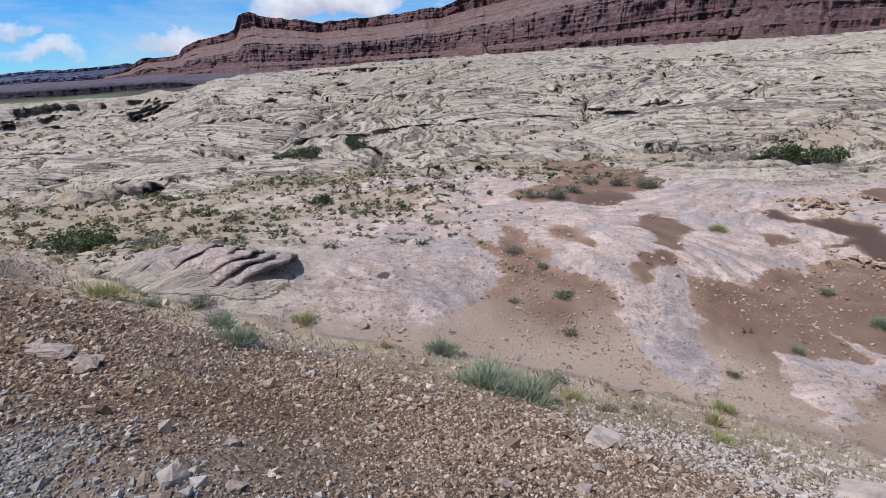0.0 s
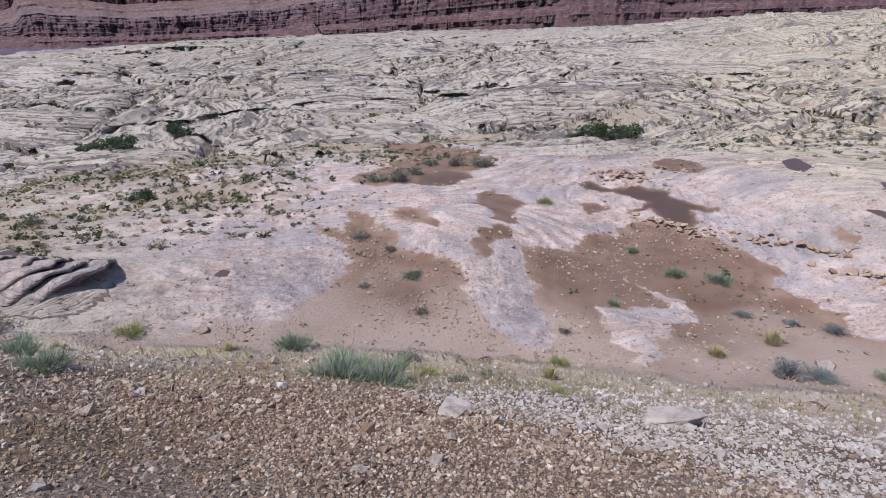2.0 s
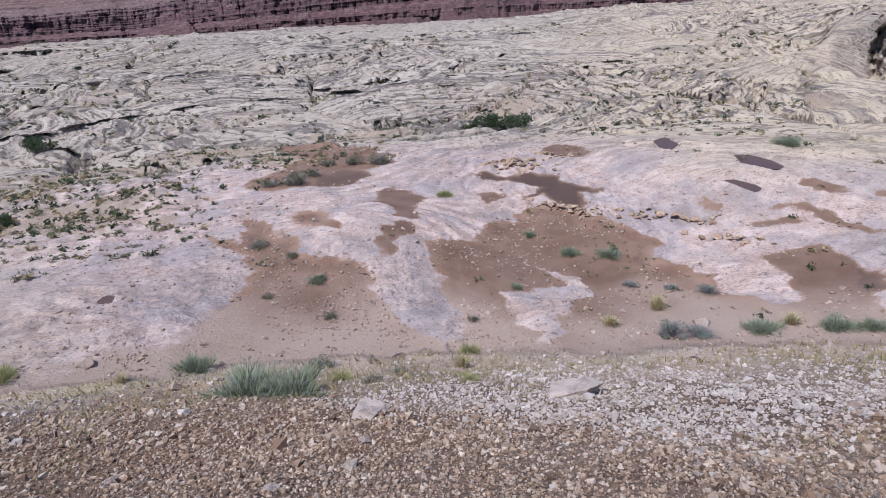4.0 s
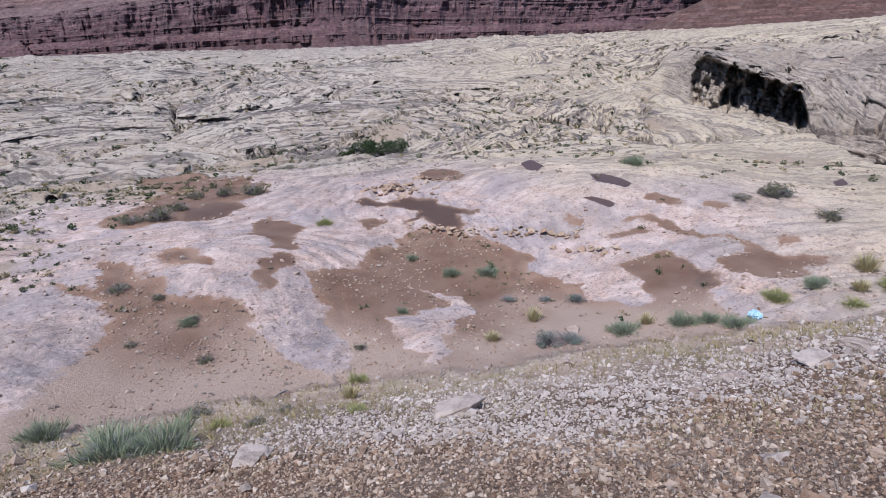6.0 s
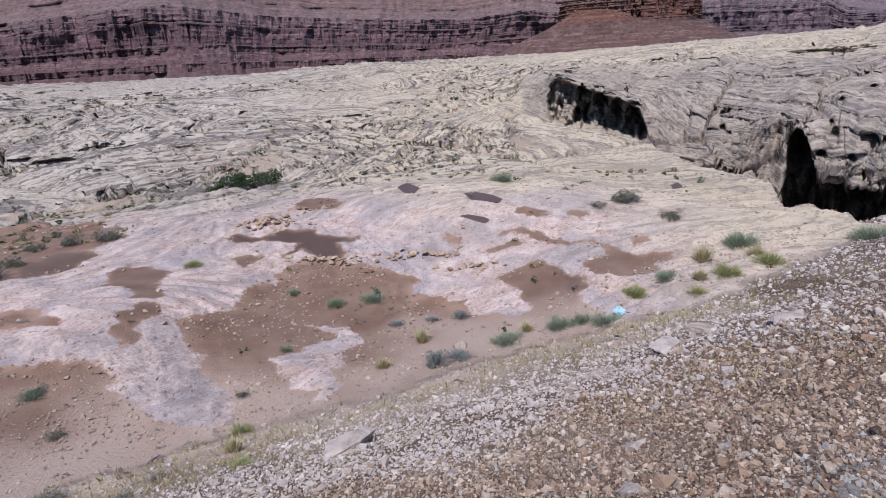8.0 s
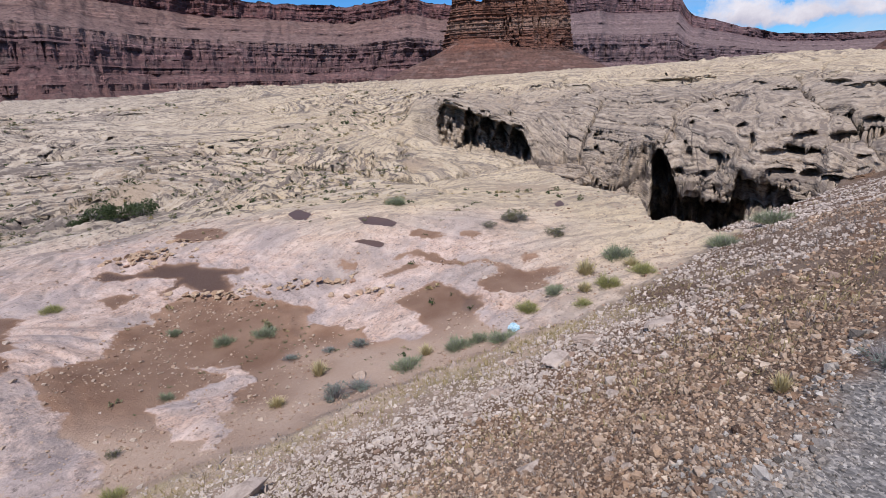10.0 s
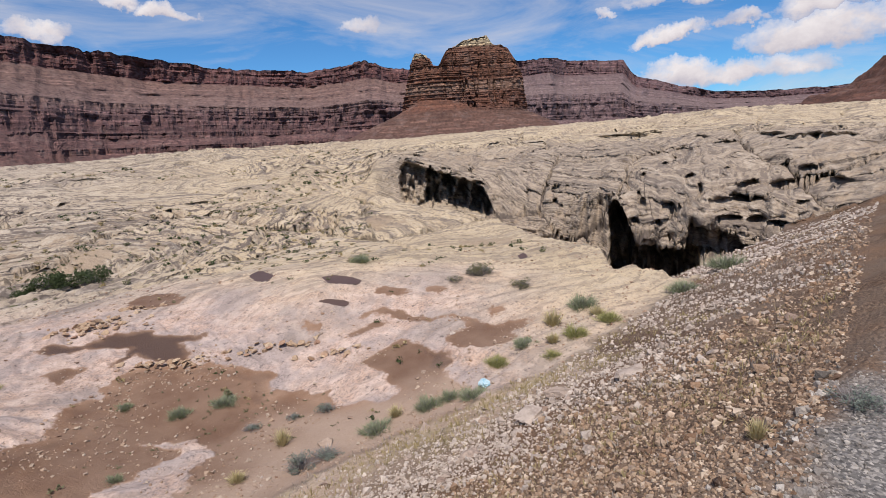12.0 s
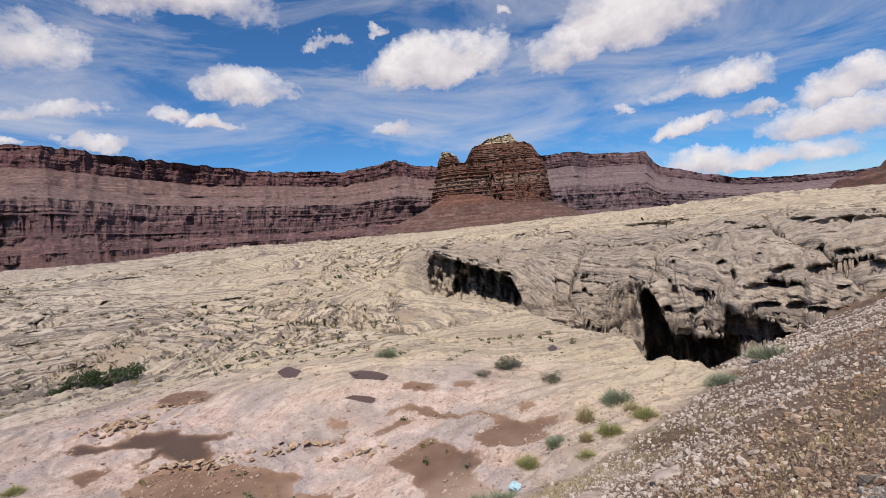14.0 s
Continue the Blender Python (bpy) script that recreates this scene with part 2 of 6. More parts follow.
    flat = calc(tree, "MULTIPLY_ADD", speck(tree, where, 18, 5, 0.7), 0.6, 1.3)
    relief = calc(tree, "ADD", calc(tree, "MULTIPLY", relief, calc(tree, "SUBTRACT", 1.0, edge)), calc(tree, "MULTIPLY", flat, edge))
    relief = calc(tree, "ADD", calc(tree, "MULTIPLY", relief, calc(tree, "SUBTRACT", 1.0, bank)), calc(tree, "MULTIPLY", stony, bank))
    gloss = calc(tree, "SUBTRACT", 0.92, calc(tree, "MULTIPLY", calc(tree, "MULTIPLY", wet, edge), 0.4))
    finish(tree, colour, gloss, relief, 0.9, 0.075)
    return made


def cliff_material(name, tones, dark, scale=1.0):
    """Layered rock; tones by height, with thin layers, stains and rubble."""
    made, tree = material(name)
    where = node(tree, "ShaderNodeNewGeometry").outputs["Position"]
    layer, face = attribute(tree, "layer"), attribute(tree, "face")
    wob = speck(tree, where, 0.006 * scale, 5, 0.6)
    level = calc(tree, "ADD", layer, calc(tree, "MULTIPLY", calc(tree, "SUBTRACT", wob, 0.5), 0.08 if scale < 2 else 0.03))
    colour = ramp(tree, level, tones)
    lift = node(tree, "ShaderNodeCombineXYZ", X=calc(tree, "ADD", calc(tree, "MULTIPLY", layer, 16.0), calc(tree, "MULTIPLY", wob, 1.3 if scale < 2 else 0.4)), Y=calc(tree, "MULTIPLY", wob, 2.0)).outputs[0]
    bands = speck(tree, lift, 2.6, 5, 0.65)
    tint = ramp(tree, bands, [(0.36, (0.42, 0.40, 0.42)), (0.44, (0.80, 0.78, 0.78)), (0.56, (1.05, 1.0, 0.98)), (0.62, (1.9, 1.88, 1.82))])
    colour = blend(tree, calc(tree, "MULTIPLY_ADD", face, 0.5, 0.5), colour, blend(tree, 1.0, colour, tint, "MULTIPLY"))
    tall = node(tree, "ShaderNodeVectorMath", operation="MULTIPLY", s0=where, s1=(1.0, 1.0, 0.15)).outputs[0]
    stain = speck(tree, tall, 0.05 * scale, 7, 0.7)
    colour = blend(tree, calc(tree, "MULTIPLY", calc(tree, "MULTIPLY", ramp(tree, stain, [(0.34, 1.0), (0.48, 0.0)]), face), 0.12), colour, dark)
    rubble = speck(tree, where, 0.10 * scale, 7, 0.72)
    colour = blend(tree, calc(tree, "MULTIPLY", ramp(tree, rubble, [(0.40, 1.0), (0.53, 0.0)]), 0.62), colour, dark)
    colour = blend(tree, calc(tree, "MULTIPLY", ramp(tree, speck(tree, where, 0.03 * scale, 7, 0.7), [(0.52, 0.0), (0.66, 1.0)]), 0.22), colour, (0.36, 0.28, 0.25))
    finish(tree, colour, 0.95, calc(tree, "ADD", bands, calc(tree, "ADD", calc(tree, "MULTIPLY", stain, 0.25), rubble)), 1.0, 6.0 / scale)
    return made


LAND = land_material()
# red rock tones, with a lean to mauve that paints in the bluish haze
RED = cliff_material("red_cliff", [(0.0, (0.15, 0.084, 0.076)), (0.17, (0.155, 0.088, 0.084)), (0.24, (0.14, 0.078, 0.078)), (0.40, (0.155, 0.096, 0.096)), (0.47, (0.215, 0.145, 0.13)), (0.60, (0.20, 0.128, 0.112)), (0.76, (0.205, 0.128, 0.108)), (0.80, (0.13, 0.062, 0.062)), (0.93, (0.155, 0.076, 0.072)), (1.0, (0.13, 0.07, 0.07))], (0.042, 0.024, 0.03))
# paler, mauver than the red cliff: haze over the distance painted into the tones
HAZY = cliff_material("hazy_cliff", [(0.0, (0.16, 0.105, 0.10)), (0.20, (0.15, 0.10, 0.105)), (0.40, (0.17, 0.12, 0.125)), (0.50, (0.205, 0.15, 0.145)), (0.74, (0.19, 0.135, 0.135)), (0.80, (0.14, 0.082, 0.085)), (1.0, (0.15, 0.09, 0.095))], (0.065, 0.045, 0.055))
BUTTE = cliff_material("butte_rock", [(0.0, (0.145, 0.085, 0.07)), (0.26, (0.155, 0.088, 0.068)), (0.31, (0.17, 0.08, 0.055)), (0.45, (0.19, 0.09, 0.06)), (0.49, (0.30, 0.19, 0.14)), (0.55, (0.29, 0.18, 0.13)), (0.58, (0.18, 0.085, 0.056)), (0.90, (0.20, 0.10, 0.066)), (0.93, (0.50, 0.42, 0.28)), (1.0, (0.52, 0.44, 0.30))], (0.05, 0.026, 0.022), 3.0)
# the blue of distance haze is put into this rock's colours
HAZE_BLUE = cliff_material("distant_cliff", [(0.0, (0.14, 0.125, 0.17)), (0.4, (0.13, 0.13, 0.20)), (0.6, (0.09, 0.115, 0.20)), (0.85, (0.08, 0.105, 0.19)), (1.0, (0.26, 0.27, 0.30))], (0.06, 0.07, 0.12), 0.6)
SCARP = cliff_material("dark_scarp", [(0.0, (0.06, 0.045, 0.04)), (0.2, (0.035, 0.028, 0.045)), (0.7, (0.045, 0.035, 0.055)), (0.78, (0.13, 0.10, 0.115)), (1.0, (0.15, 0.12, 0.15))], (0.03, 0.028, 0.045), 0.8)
HILL = cliff_material("red_hill", [(0.0, (0.12, 0.058, 0.045)), (0.25, (0.15, 0.075, 0.055)), (0.4, (0.115, 0.055, 0.042)), (0.6, (0.16, 0.085, 0.062)), (1.0, (0.13, 0.065, 0.05))], (0.045, 0.024, 0.021), 4.0)
# ---- relief of the land ----
EYE = 5.2  # the road verge lies about 1.75 m under this height


def lattice(ix, iy, seed):
    """A repeatable random number from 0 to 1 for each whole-number place."""
    n = (ix.astype(np.int64) * 374761393 + iy.astype(np.int64) * 668265263 + seed * 974634777) & 0xFFFFFFFF
    n = ((n ^ (n >> 13)) * 1274126177) & 0xFFFFFFFF
    n = ((n ^ (n >> 16)) * 2246822519) & 0xFFFFFFFF
    return ((n ^ (n >> 15)) & 0xFFFFFF) / float(0xFFFFFF)


def soft_noise(x, y, seed=0):
    ix, iy = np.floor(x), np.floor(y)
    fx, fy = x - ix, y - iy
    fx, fy = fx * fx * fx * (fx * (6 * fx - 15) + 10), fy * fy * fy * (fy * (6 * fy - 15) + 10)
    a, b = lattice(ix, iy, seed), lattice(ix + 1, iy, seed)
    c, d = lattice(ix, iy + 1, seed), lattice(ix + 1, iy + 1, seed)
    return (a + (b - a) * fx) * (1 - fy) + (c + (d - c) * fx) * fy - 0.5


def fbm(x, y, octaves=4, seed=0, gain=0.5):
    total, size = 0.0, 1.0
    for n in range(octaves):
        total = total + size * soft_noise(x * 2.03 ** n + 17.3 * n, y * 2.03 ** n - 9.1 * n, seed + n)
        size *= gain
    return total


def step(a, b, v):
    s = np.clip((v - a) / (b - a), 0, 1)
    return s * s * (3 - 2 * s)


def mound(x, y, cx, cy, r):
    return np.exp(-((x - cx) ** 2 + (y - cy) ** 2) / (r * r))


def side_and_out(x, y):
    """Along the road (to the north-east) and out from it."""
    return 0.866 * x - 0.5 * y, 0.5 * x + 0.866 * y


BEARINGS = np.array([-110, -98, -80, -65, -44, -33, -25, -12, 7, 16, 25, 28, 33, 60.0])
SKYLINE = np.array([1.0, 1.25, 0.75, 0.4, 0.33, -0.1, -0.2, 0.1, 0.0, -0.2, -0.6, -1.7, -2.4, -2.6])
REACH = np.array([0, 32, 40, 56, 80, 100, 130, 160.0])
DROPS = {  # the fall below the eye at those distances, by bearing
    60: (3.2, 5.6, 6.0, 6.6, 6.6, 6.6, 6.7, 6.8),
    30: (4.0, 6.3, 6.6, 6.6, 6.3, 6.2, 6.4, 6.8),
    22: (4.5, 6.5, 6.9, 5.3, 2.6, 0.9, 1.5, 3.0),
    -2: (5.0, 6.7, 7.0, 5.2, 2.5, 0.2, 0.5, 2.0),
    -25: (5.3, 6.8, 7.2, 5.3, 3.8, 2.6, 1.2, 0.5),
    -45: (5.6, 6.5, 6.4, 5.3, 4.1, 3.0, 1.2, -0.6),
    -60: (5.6, 6.0, 6.1, 5.6, 3.9, 2.4, 0.8, -0.8),
    -110: (5.6, 6.2, 6.4, 6.2, 3.0, 1.2, -0.5, -3.0),
}


def floor_drop(x, y):
    """How far the open rock floor lies below the eye."""
    far = np.hypot(x, y) + 1e-6
    bearing = np.degrees(np.arctan2(-x, y))
    keys = sorted(DROPS)
    lines = [np.interp(far, REACH, DROPS[k]) for k in keys]
    place = np.clip(np.interp(bearing, keys, range(len(keys))), 0, len(keys) - 1.001)
    low = np.floor(place).astype(int)
    part = place - low
    part = part * part * (3 - 2 * part)
    stack = np.stack(lines)
    pick = np.arange(far.size).reshape(far.shape)
    flat = stack.reshape(len(keys), -1)
    rise = flat[low.ravel(), pick.ravel()] * (1 - part.ravel()) + flat[low.ravel() + 1, pick.ravel()] * part.ravel()
    rise = rise.reshape(far.shape)
    skyline = -np.tan(np.radians(np.interp(bearing, BEARINGS, SKYLINE))) * far
    rise = rise + (skyline - rise) * step(115, 165, far) * step(24, 20, bearing)
    near = 5.0 + 1.5 * mound(x, y, 11, 9, 6.5) - 1.1 * mound(x, y, -7, 9, 6) - 0.5 * mound(x, y, 19, 12, 7)
    near = near - 0.3 * mound(x, y, -5.8, 11.2, 2.2) + 0.5 * mound(x, y, 2.5, 8, 3.5) + 0.5 * mound(x, y, 14, 20, 8) - 0.45 * mound(x, y, 5, 13.5, 3)
    return near + (rise - near) * step(20, 36, far)


LIP_AT = np.array([-112, -95, -88, -86.5, -83, -79, -75, -68, -64, -60.0])
LIP = np.array([21, 21, 22.5, 26, 31, 34.5, 43, 48, 55, 63.0])
WALL = np.array([38, 40, 43, 44, 45.5, 48, 52, 57, 60, 63.5])
BROW_AT = np.array([-112, -104, -100, -98.5, -97, -95.3, -94.7, -94, -92, -89.7, -88.5, -87.5, -86, -84.5, -83, -78, -75.8, -75, -74.2, -73.3, -71.5, -70, -68, -66, -65.2, -64, -62.5, -60.0])
BROW = np.array([9.0, 9.4, 9.9, 9.4, 9.0, 8.5, 8.3, 9.0, 9.6, 9.2, 7.9, 6.5, 6.1, 7.3, 9.4, 8.9, 7.9, 6.4, 5.1, 4.4, 3.8, 3.1, 2.4, 1.6, 1.8, 3.0, 4.8, 5.8])  # degrees under the eye
RECESSES = [  # shaded mouths in the gorge wall: depth in metres, how finely ribbed, outline by bearing and height in degrees
    (8.0, 2.0, [(-67.6, -6.9), (-70.6, -7.6), (-72.4, -8.3), (-74.5, -8.9), (-75.1, -7.6), (-74.6, -6.2), (-74.1, -5.3), (-73.3, -4.5), (-71.5, -3.9), (-69.7, -3.25), (-67.9, -2.55), (-67.7, -4.9)]),
    (3.6, 3.2, [(-65.1, -2.6), (-65.0, -5.0), (-65.4, -6.6), (-67.9, -7.2), (-68.1, -4.9), (-68.0, -2.6), (-66.8, -2.0), (-65.9, -1.75)]),
    (11.0, 1.5, [(-86.9, -7.9), (-87.0, -10.7), (-87.0, -19.0), (-95.8, -19.0), (-95.8, -12.2), (-94.7, -12.0), (-93.0, -11.9), (-91.3, -11.8), (-89.8, -11.6), (-89.3, -10.0), (-88.7, -8.5), (-88.0, -6.9), (-87.3, -7.0)]),
    (4.0, 1.0, [(-94.4, -12.4), (-94.2, -11.6), (-94.7, -8.8), (-95.0, -8.4), (-95.3, -9.4), (-95.1, -12.4)]),
    (4.0, 0.9, [(-94.9, -9.8), (-95.8, -9.6), (-97.2, -10.0), (-98.5, -10.2), (-99.7, -11.2), (-101.4, -10.9), (-102.0, -11.4), (-103.9, -10.6), (-104.6, -10.1), (-106.0, -10.9), (-103.0, -11.9), (-99.0, -12.9), (-94.4, -13.0)]),
    (2.2, 1.5, [(-53.7, -2.3), (-54.7, -1.9), (-55.9, -1.6), (-57.3, -2.9), (-56.9, -4.0), (-56.3, -4.8), (-55.5, -4.1), (-54.2, -4.6), (-53.8, -3.7)]),
    (2.0, 1.5, [(-47.6, -3.6), (-48.8, -3.3), (-50.0, -3.3), (-49.9, -3.9), (-48.8, -4.1)]),
]
FACE = 4.0  # metres over which the wall climbs to its brow


def wall_at(bearing):
    return np.interp(bearing, LIP_AT, WALL) + 2.0 * fbm(bearing * 0.3, bearing * 0, 3, 71)


def gorge_drop(x, y, drop):
    """Cuts the gorge and sets its far wall behind it."""
    far = np.hypot(x, y)
    bearing = np.degrees(np.arctan2(-x, y))
    lip, wall = np.interp(bearing, LIP_AT, LIP) + 1.6 * fbm(bearing * 0.5, far * 0.02, 3, 75), wall_at(bearing)
    here = step(-60.5, -63, bearing)
    deep = 6.3 + 1.5 * step(-61, -66, bearing) + 10 * step(-70, -84, bearing)
    brow = np.tan(np.radians(np.interp(bearing, BROW_AT, BROW))) * (wall + FACE)
    brow = np.minimum(brow, deep - 0.5)
    crest = np.tan(np.radians(1.3)) * (wall + 30)
    back = far - wall - FACE
    even = np.tan(np.radians(np.interp(bearing, [-110, -98, -90, -82, -76, -70, -65, -60], [8.5, 8.8, 8.0, 8.2, 7.0, 4.0, 2.2, 4.0]))) * (wall + FACE)
    brow_up = brow + (even - brow) * step(0, 5, back)
    upper = brow_up + (crest - brow_up) * np.interp(back, [0, 2, 8, 18, 30], [0, 0.22, 0.55, 0.85, 1.0]) - np.maximum(back - 30, 0) * 0.018
    upper = upper + 0.9 * fbm(bearing * 0.25, far * 0.10, 3, 76) * step(0, 5, back)
    face = np.where(back < 0, deep + (brow - deep) * np.clip((far - wall) / FACE, 0, 1), upper)
    sky = -np.tan(np.radians(np.interp(bearing, BEARINGS, SKYLINE))) * far
    face = face + (sky - face) * step(85, 150, far)
    cut = drop + (deep - drop) * step(0, 2.2, far - lip)
    both = np.where(far < wall, np.maximum(cut, drop), face)
    return drop + (both - drop) * here


def bank_drop(x, y):
    """The fall below the eye of the verge and the stony bank under it."""
    along, out = side_and_out(x, y)
    steep = 0.545 - 0.09 * step(10, 18, along)
    drop = 1.75 + steep * np.maximum(out - 0.95, 0)
    drop = drop + 0.9 * np.maximum(out - 12, 0) * step(12.5, 15, along)
    return drop + 0.10 * fbm(x * 0.5, y * 0.5, 3, 31) + 0.05 * fbm(x * 2.2, y * 2.2, 3, 32)


def land(x, y, rough=True):
    """Height of the land, and how far the bank lies over the floor."""
    drop = floor_drop(x, y)
    far = np.hypot(x, y)
    flats = step(25, 28, np.degrees(np.arctan2(-x, y)))
    drop = drop - 1.1 * step(104, 106, far + 14 * fbm(x * 0.06, y * 0.06, 3, 6)) * flats - 1.5 * step(122, 124.5, far + 14 * fbm(x * 0.05, y * 0.05, 3, 7)) * flats
    if rough:
        drop = drop + 0.22 * fbm(x * 0.22, y * 0.22, 3, 3) * step(6, 14, far) + 0.9 * fbm(x * 0.07, y * 0.09, 4, 4) * step(34, 60, far)
    drop = gorge_drop(x, y, drop)
    bank = bank_drop(x, y)
    over = drop - bank
    soft = 0.35
    joined = np.where(np.abs(over) < soft, bank + np.minimum(over, 0) - (soft - np.abs(over)) ** 2 / (4 * soft), np.minimum(drop, bank))
    joined = np.where(far > 60, drop, joined)
    return EYE - joined, np.where(far > 60, -9, over)

# ---- the ground ----
HOLLOWS = {  # outlines in metres of what the water has filled with silt
    "left_silt": [(-0.3, 10.2), (0.1, 10.4), (0.5, 10.8), (0.8, 11.3), (1.0, 11.8), (1.3, 12.1), (1.3, 12.5), (1.1, 13.2), (0.9, 13.5), (0.6, 13.7), (0.4, 14.6), (0.5, 14.9), (0.9, 14.3), (1.0, 13.8), (1.2, 14.7), (1.5, 14.6), (1.4, 15.9), (1.6, 16.0),
                  (2.0, 15.3), (2.3, 14.5), (2.2, 13.6), (2.5, 13.1), (2.4, 12.7), (2.5, 12.3), (3.2, 11.8), (3.7, 11.6), (3.9, 11.2), (3.6, 10.6), (3.6, 10.0), (3.7, 9.3), (3.9, 8.7), (4.2, 8.1), (3.3, 6.4), (1.4, 4.5), (0.1, 5.3), (-0.3, 6.2)],
    "basin": [(4.2, 8.1), (4.5, 8.0), (4.9, 8.3), (5.1, 8.7), (5.2, 9.4), (5.2, 10.2), (5.4, 10.8), (5.7, 11.5), (5.8, 12.0), (6.2, 12.0), (7.4, 12.3), (8.4, 13.3), (9.2, 13.4), (9.6, 13.4), (9.9, 13.6), (10.8, 13.8), (11.6, 13.6), (12.0, 12.4),
              (12.4, 11.3), (12.5, 10.3), (12.4, 9.6), (11.9, 9.7), (11.5, 9.2), (11.8, 8.5), (11.7, 7.6), (11.5, 7.2), (11.3, 7.1), (11.4, 6.2), (11.5, 5.5), (11.4, 4.8), (12.0, 3.6), (10.7, 3.2), (8.4, 4.4), (5.3, 4.0), (2.9, 3.6), (3.3, 6.4)],
    "apron": [(-3.7, 8.5), (-2.6, 8.8), (-1.8, 9.2), (-0.8, 9.3), (-0.1, 9.8), (0.8, 10.6), (1.5, 11.3), (1.2, 6.5), (-0.8, 5.7), (-2.5, 6.5)],
    "pool": [(11.1, 17.9), (11.5, 16.7), (12.3, 16.7), (12.7, 15.9), (13.1, 15.3), (12.9, 14.5), (13.5, 13.4), (13.4, 13.2), (12.7, 13.7), (12.2, 12.9), (11.7, 13.5), (11.5, 14.3), (10.9, 14.7), (11.7, 14.9), (11.7, 15.7), (11.2, 16.4), (10.3, 16.7), (10.7, 17.7)],
    "small": [(9.6, 15.7), (10.1, 15.6), (10.6, 15.0), (10.0, 14.8), (9.2, 14.8)],
    "strip": [(15.1, 19.2), (16.0, 19.5), (17.0, 18.5), (16.0, 16.8), (15.1, 16.5), (14.6, 17.7), (14.2, 18.3)],
    "right": [(11.4, 6.2), (11.5, 5.5), (11.9, 5.4), (12.1, 5.7), (12.8, 6.6), (13.1, 7.1), (13.6, 7.2), (14.1, 6.9), (14.6, 6.7), (14.2, 5.8), (13.7, 5.0), (13.5, 4.6), (13.1, 4.6), (12.6, 4.6), (12.2, 4.1), (12.0, 3.7), (11.5, 3.7), (11.0, 4.6)],
    "right_wet": [(14.4, 6.5), (14.2, 5.8), (13.7, 5.0), (13.5, 4.6), (13.1, 4.6), (12.6, 4.6), (12.9, 5.0), (13.6, 5.5)],
    "band": [(15.8, 8.6), (15.9, 7.9), (15.8, 7.2), (15.6, 6.3), (15.9, 5.7), (15.7, 5.0), (15.2, 4.6), (14.9, 5.0), (14.3, 5.2), (14.0, 4.8), (13.9, 3.8), (14.4, 3.2), (15.5, 2.7), (16.0, 2.9), (15.7, 3.3), (15.4, 3.9), (15.7, 4.5), (16.1, 5.3), (15.9, 6.2), (16.3, 7.5), (16.2, 8.2), (16.0, 8.7)],
    "bend": [(14.7, 8.8), (15.3, 8.2), (15.6, 7.9), (15.5, 7.7), (15.0, 8.0), (14.7, 8.4)],
    "islet": [(16.7, 4.4), (16.9, 3.8), (16.5, 3.7), (16.0, 4.1)],
    "dry": [(17.6, 9.1), (18.0, 8.7), (17.9, 7.9), (17.5, 7.7), (17.2, 8.0), (17.4, 8.8)],
    "dry_b": [(18.2, 7.3), (18.4, 6.9), (18.2, 6.4), (17.8, 6.5), (17.8, 7.0)],
    "faint_b": [(15.0, 10.6), (15.0, 9.8), (14.6, 9.7), (14.5, 10.1)],
    "lobe": [(6.3, 17.1), (6.9, 17.4), (7.4, 16.7), (7.6, 15.9), (7.3, 15.5), (6.8, 14.7), (6.3, 13.5), (5.8, 13.2), (5.5, 13.7), (5.7, 15.0), (5.6, 15.3)],
    "lobe_b": [(4.8, 12.9), (5.3, 13.1), (5.8, 13.0), (5.8, 12.7), (5.2, 12.3), (4.8, 11.9), (4.9, 11.8), (4.7, 11.5), (4.3, 11.4), (4.2, 11.8), (4.2, 12.1), (4.6, 12.4)],
    "upper": [(2.2, 20.2), (2.9, 19.1), (3.9, 19.0), (4.7, 18.6), (5.9, 18.5), (7.0, 19.4), (7.2, 20.5), (8.3, 20.8), (9.3, 23.4), (9.1, 26.3), (8.4, 31.1), (7.6, 35.4), (5.9, 33.8), (5.1, 28.1), (5.5, 24.6), (4.0, 22.2), (2.5, 21.0)],
    "upper_wet": [(4.4, 19.0), (4.7, 18.6), (5.9, 18.5), (7.0, 19.4), (7.1, 20.5), (6.3, 21.1), (5.1, 20.5)],
    "faint": [(2.8, 15.0), (3.2, 15.5), (3.6, 14.7), (3.8, 13.5), (3.5, 13.2), (2.9, 13.8)],
}
WETNESS = {"pool": 1.0, "right_wet": 0.8, "upper_wet": 0.75, "lobe": 0.5, "lobe_b": 0.5, "small": 0.5, "strip": 0.5, "right": 0.42, "band": 0.45, "bend": 0.55, "dry": 0.3, "dry_b": 0.35}
TONGUE = [(8.3, 10.4), (8.8, 10.3), (8.9, 9.8), (8.9, 9.3), (8.7, 8.7), (8.2, 8.4), (7.5, 8.4), (6.9, 7.8), (6.5, 7.2), (6.1, 6.8), (5.8, 7.0), (5.9, 7.7), (6.2, 8.6), (6.3, 9.3), (6.5, 9.7), (6.9, 9.6), (7.4, 9.3), (7.9, 9.4), (8.3, 9.3), (8.5, 9.6), (8.4, 9.9)]
GREY = [(4.1, 10.9), (4.5, 11.4), (5.2, 11.6), (5.5, 11.1), (5.2, 10.2), (5.2, 9.4), (5.1, 8.9), (4.6, 8.6), (4.2, 9.1), (3.8, 9.9), (3.7, 10.3)]
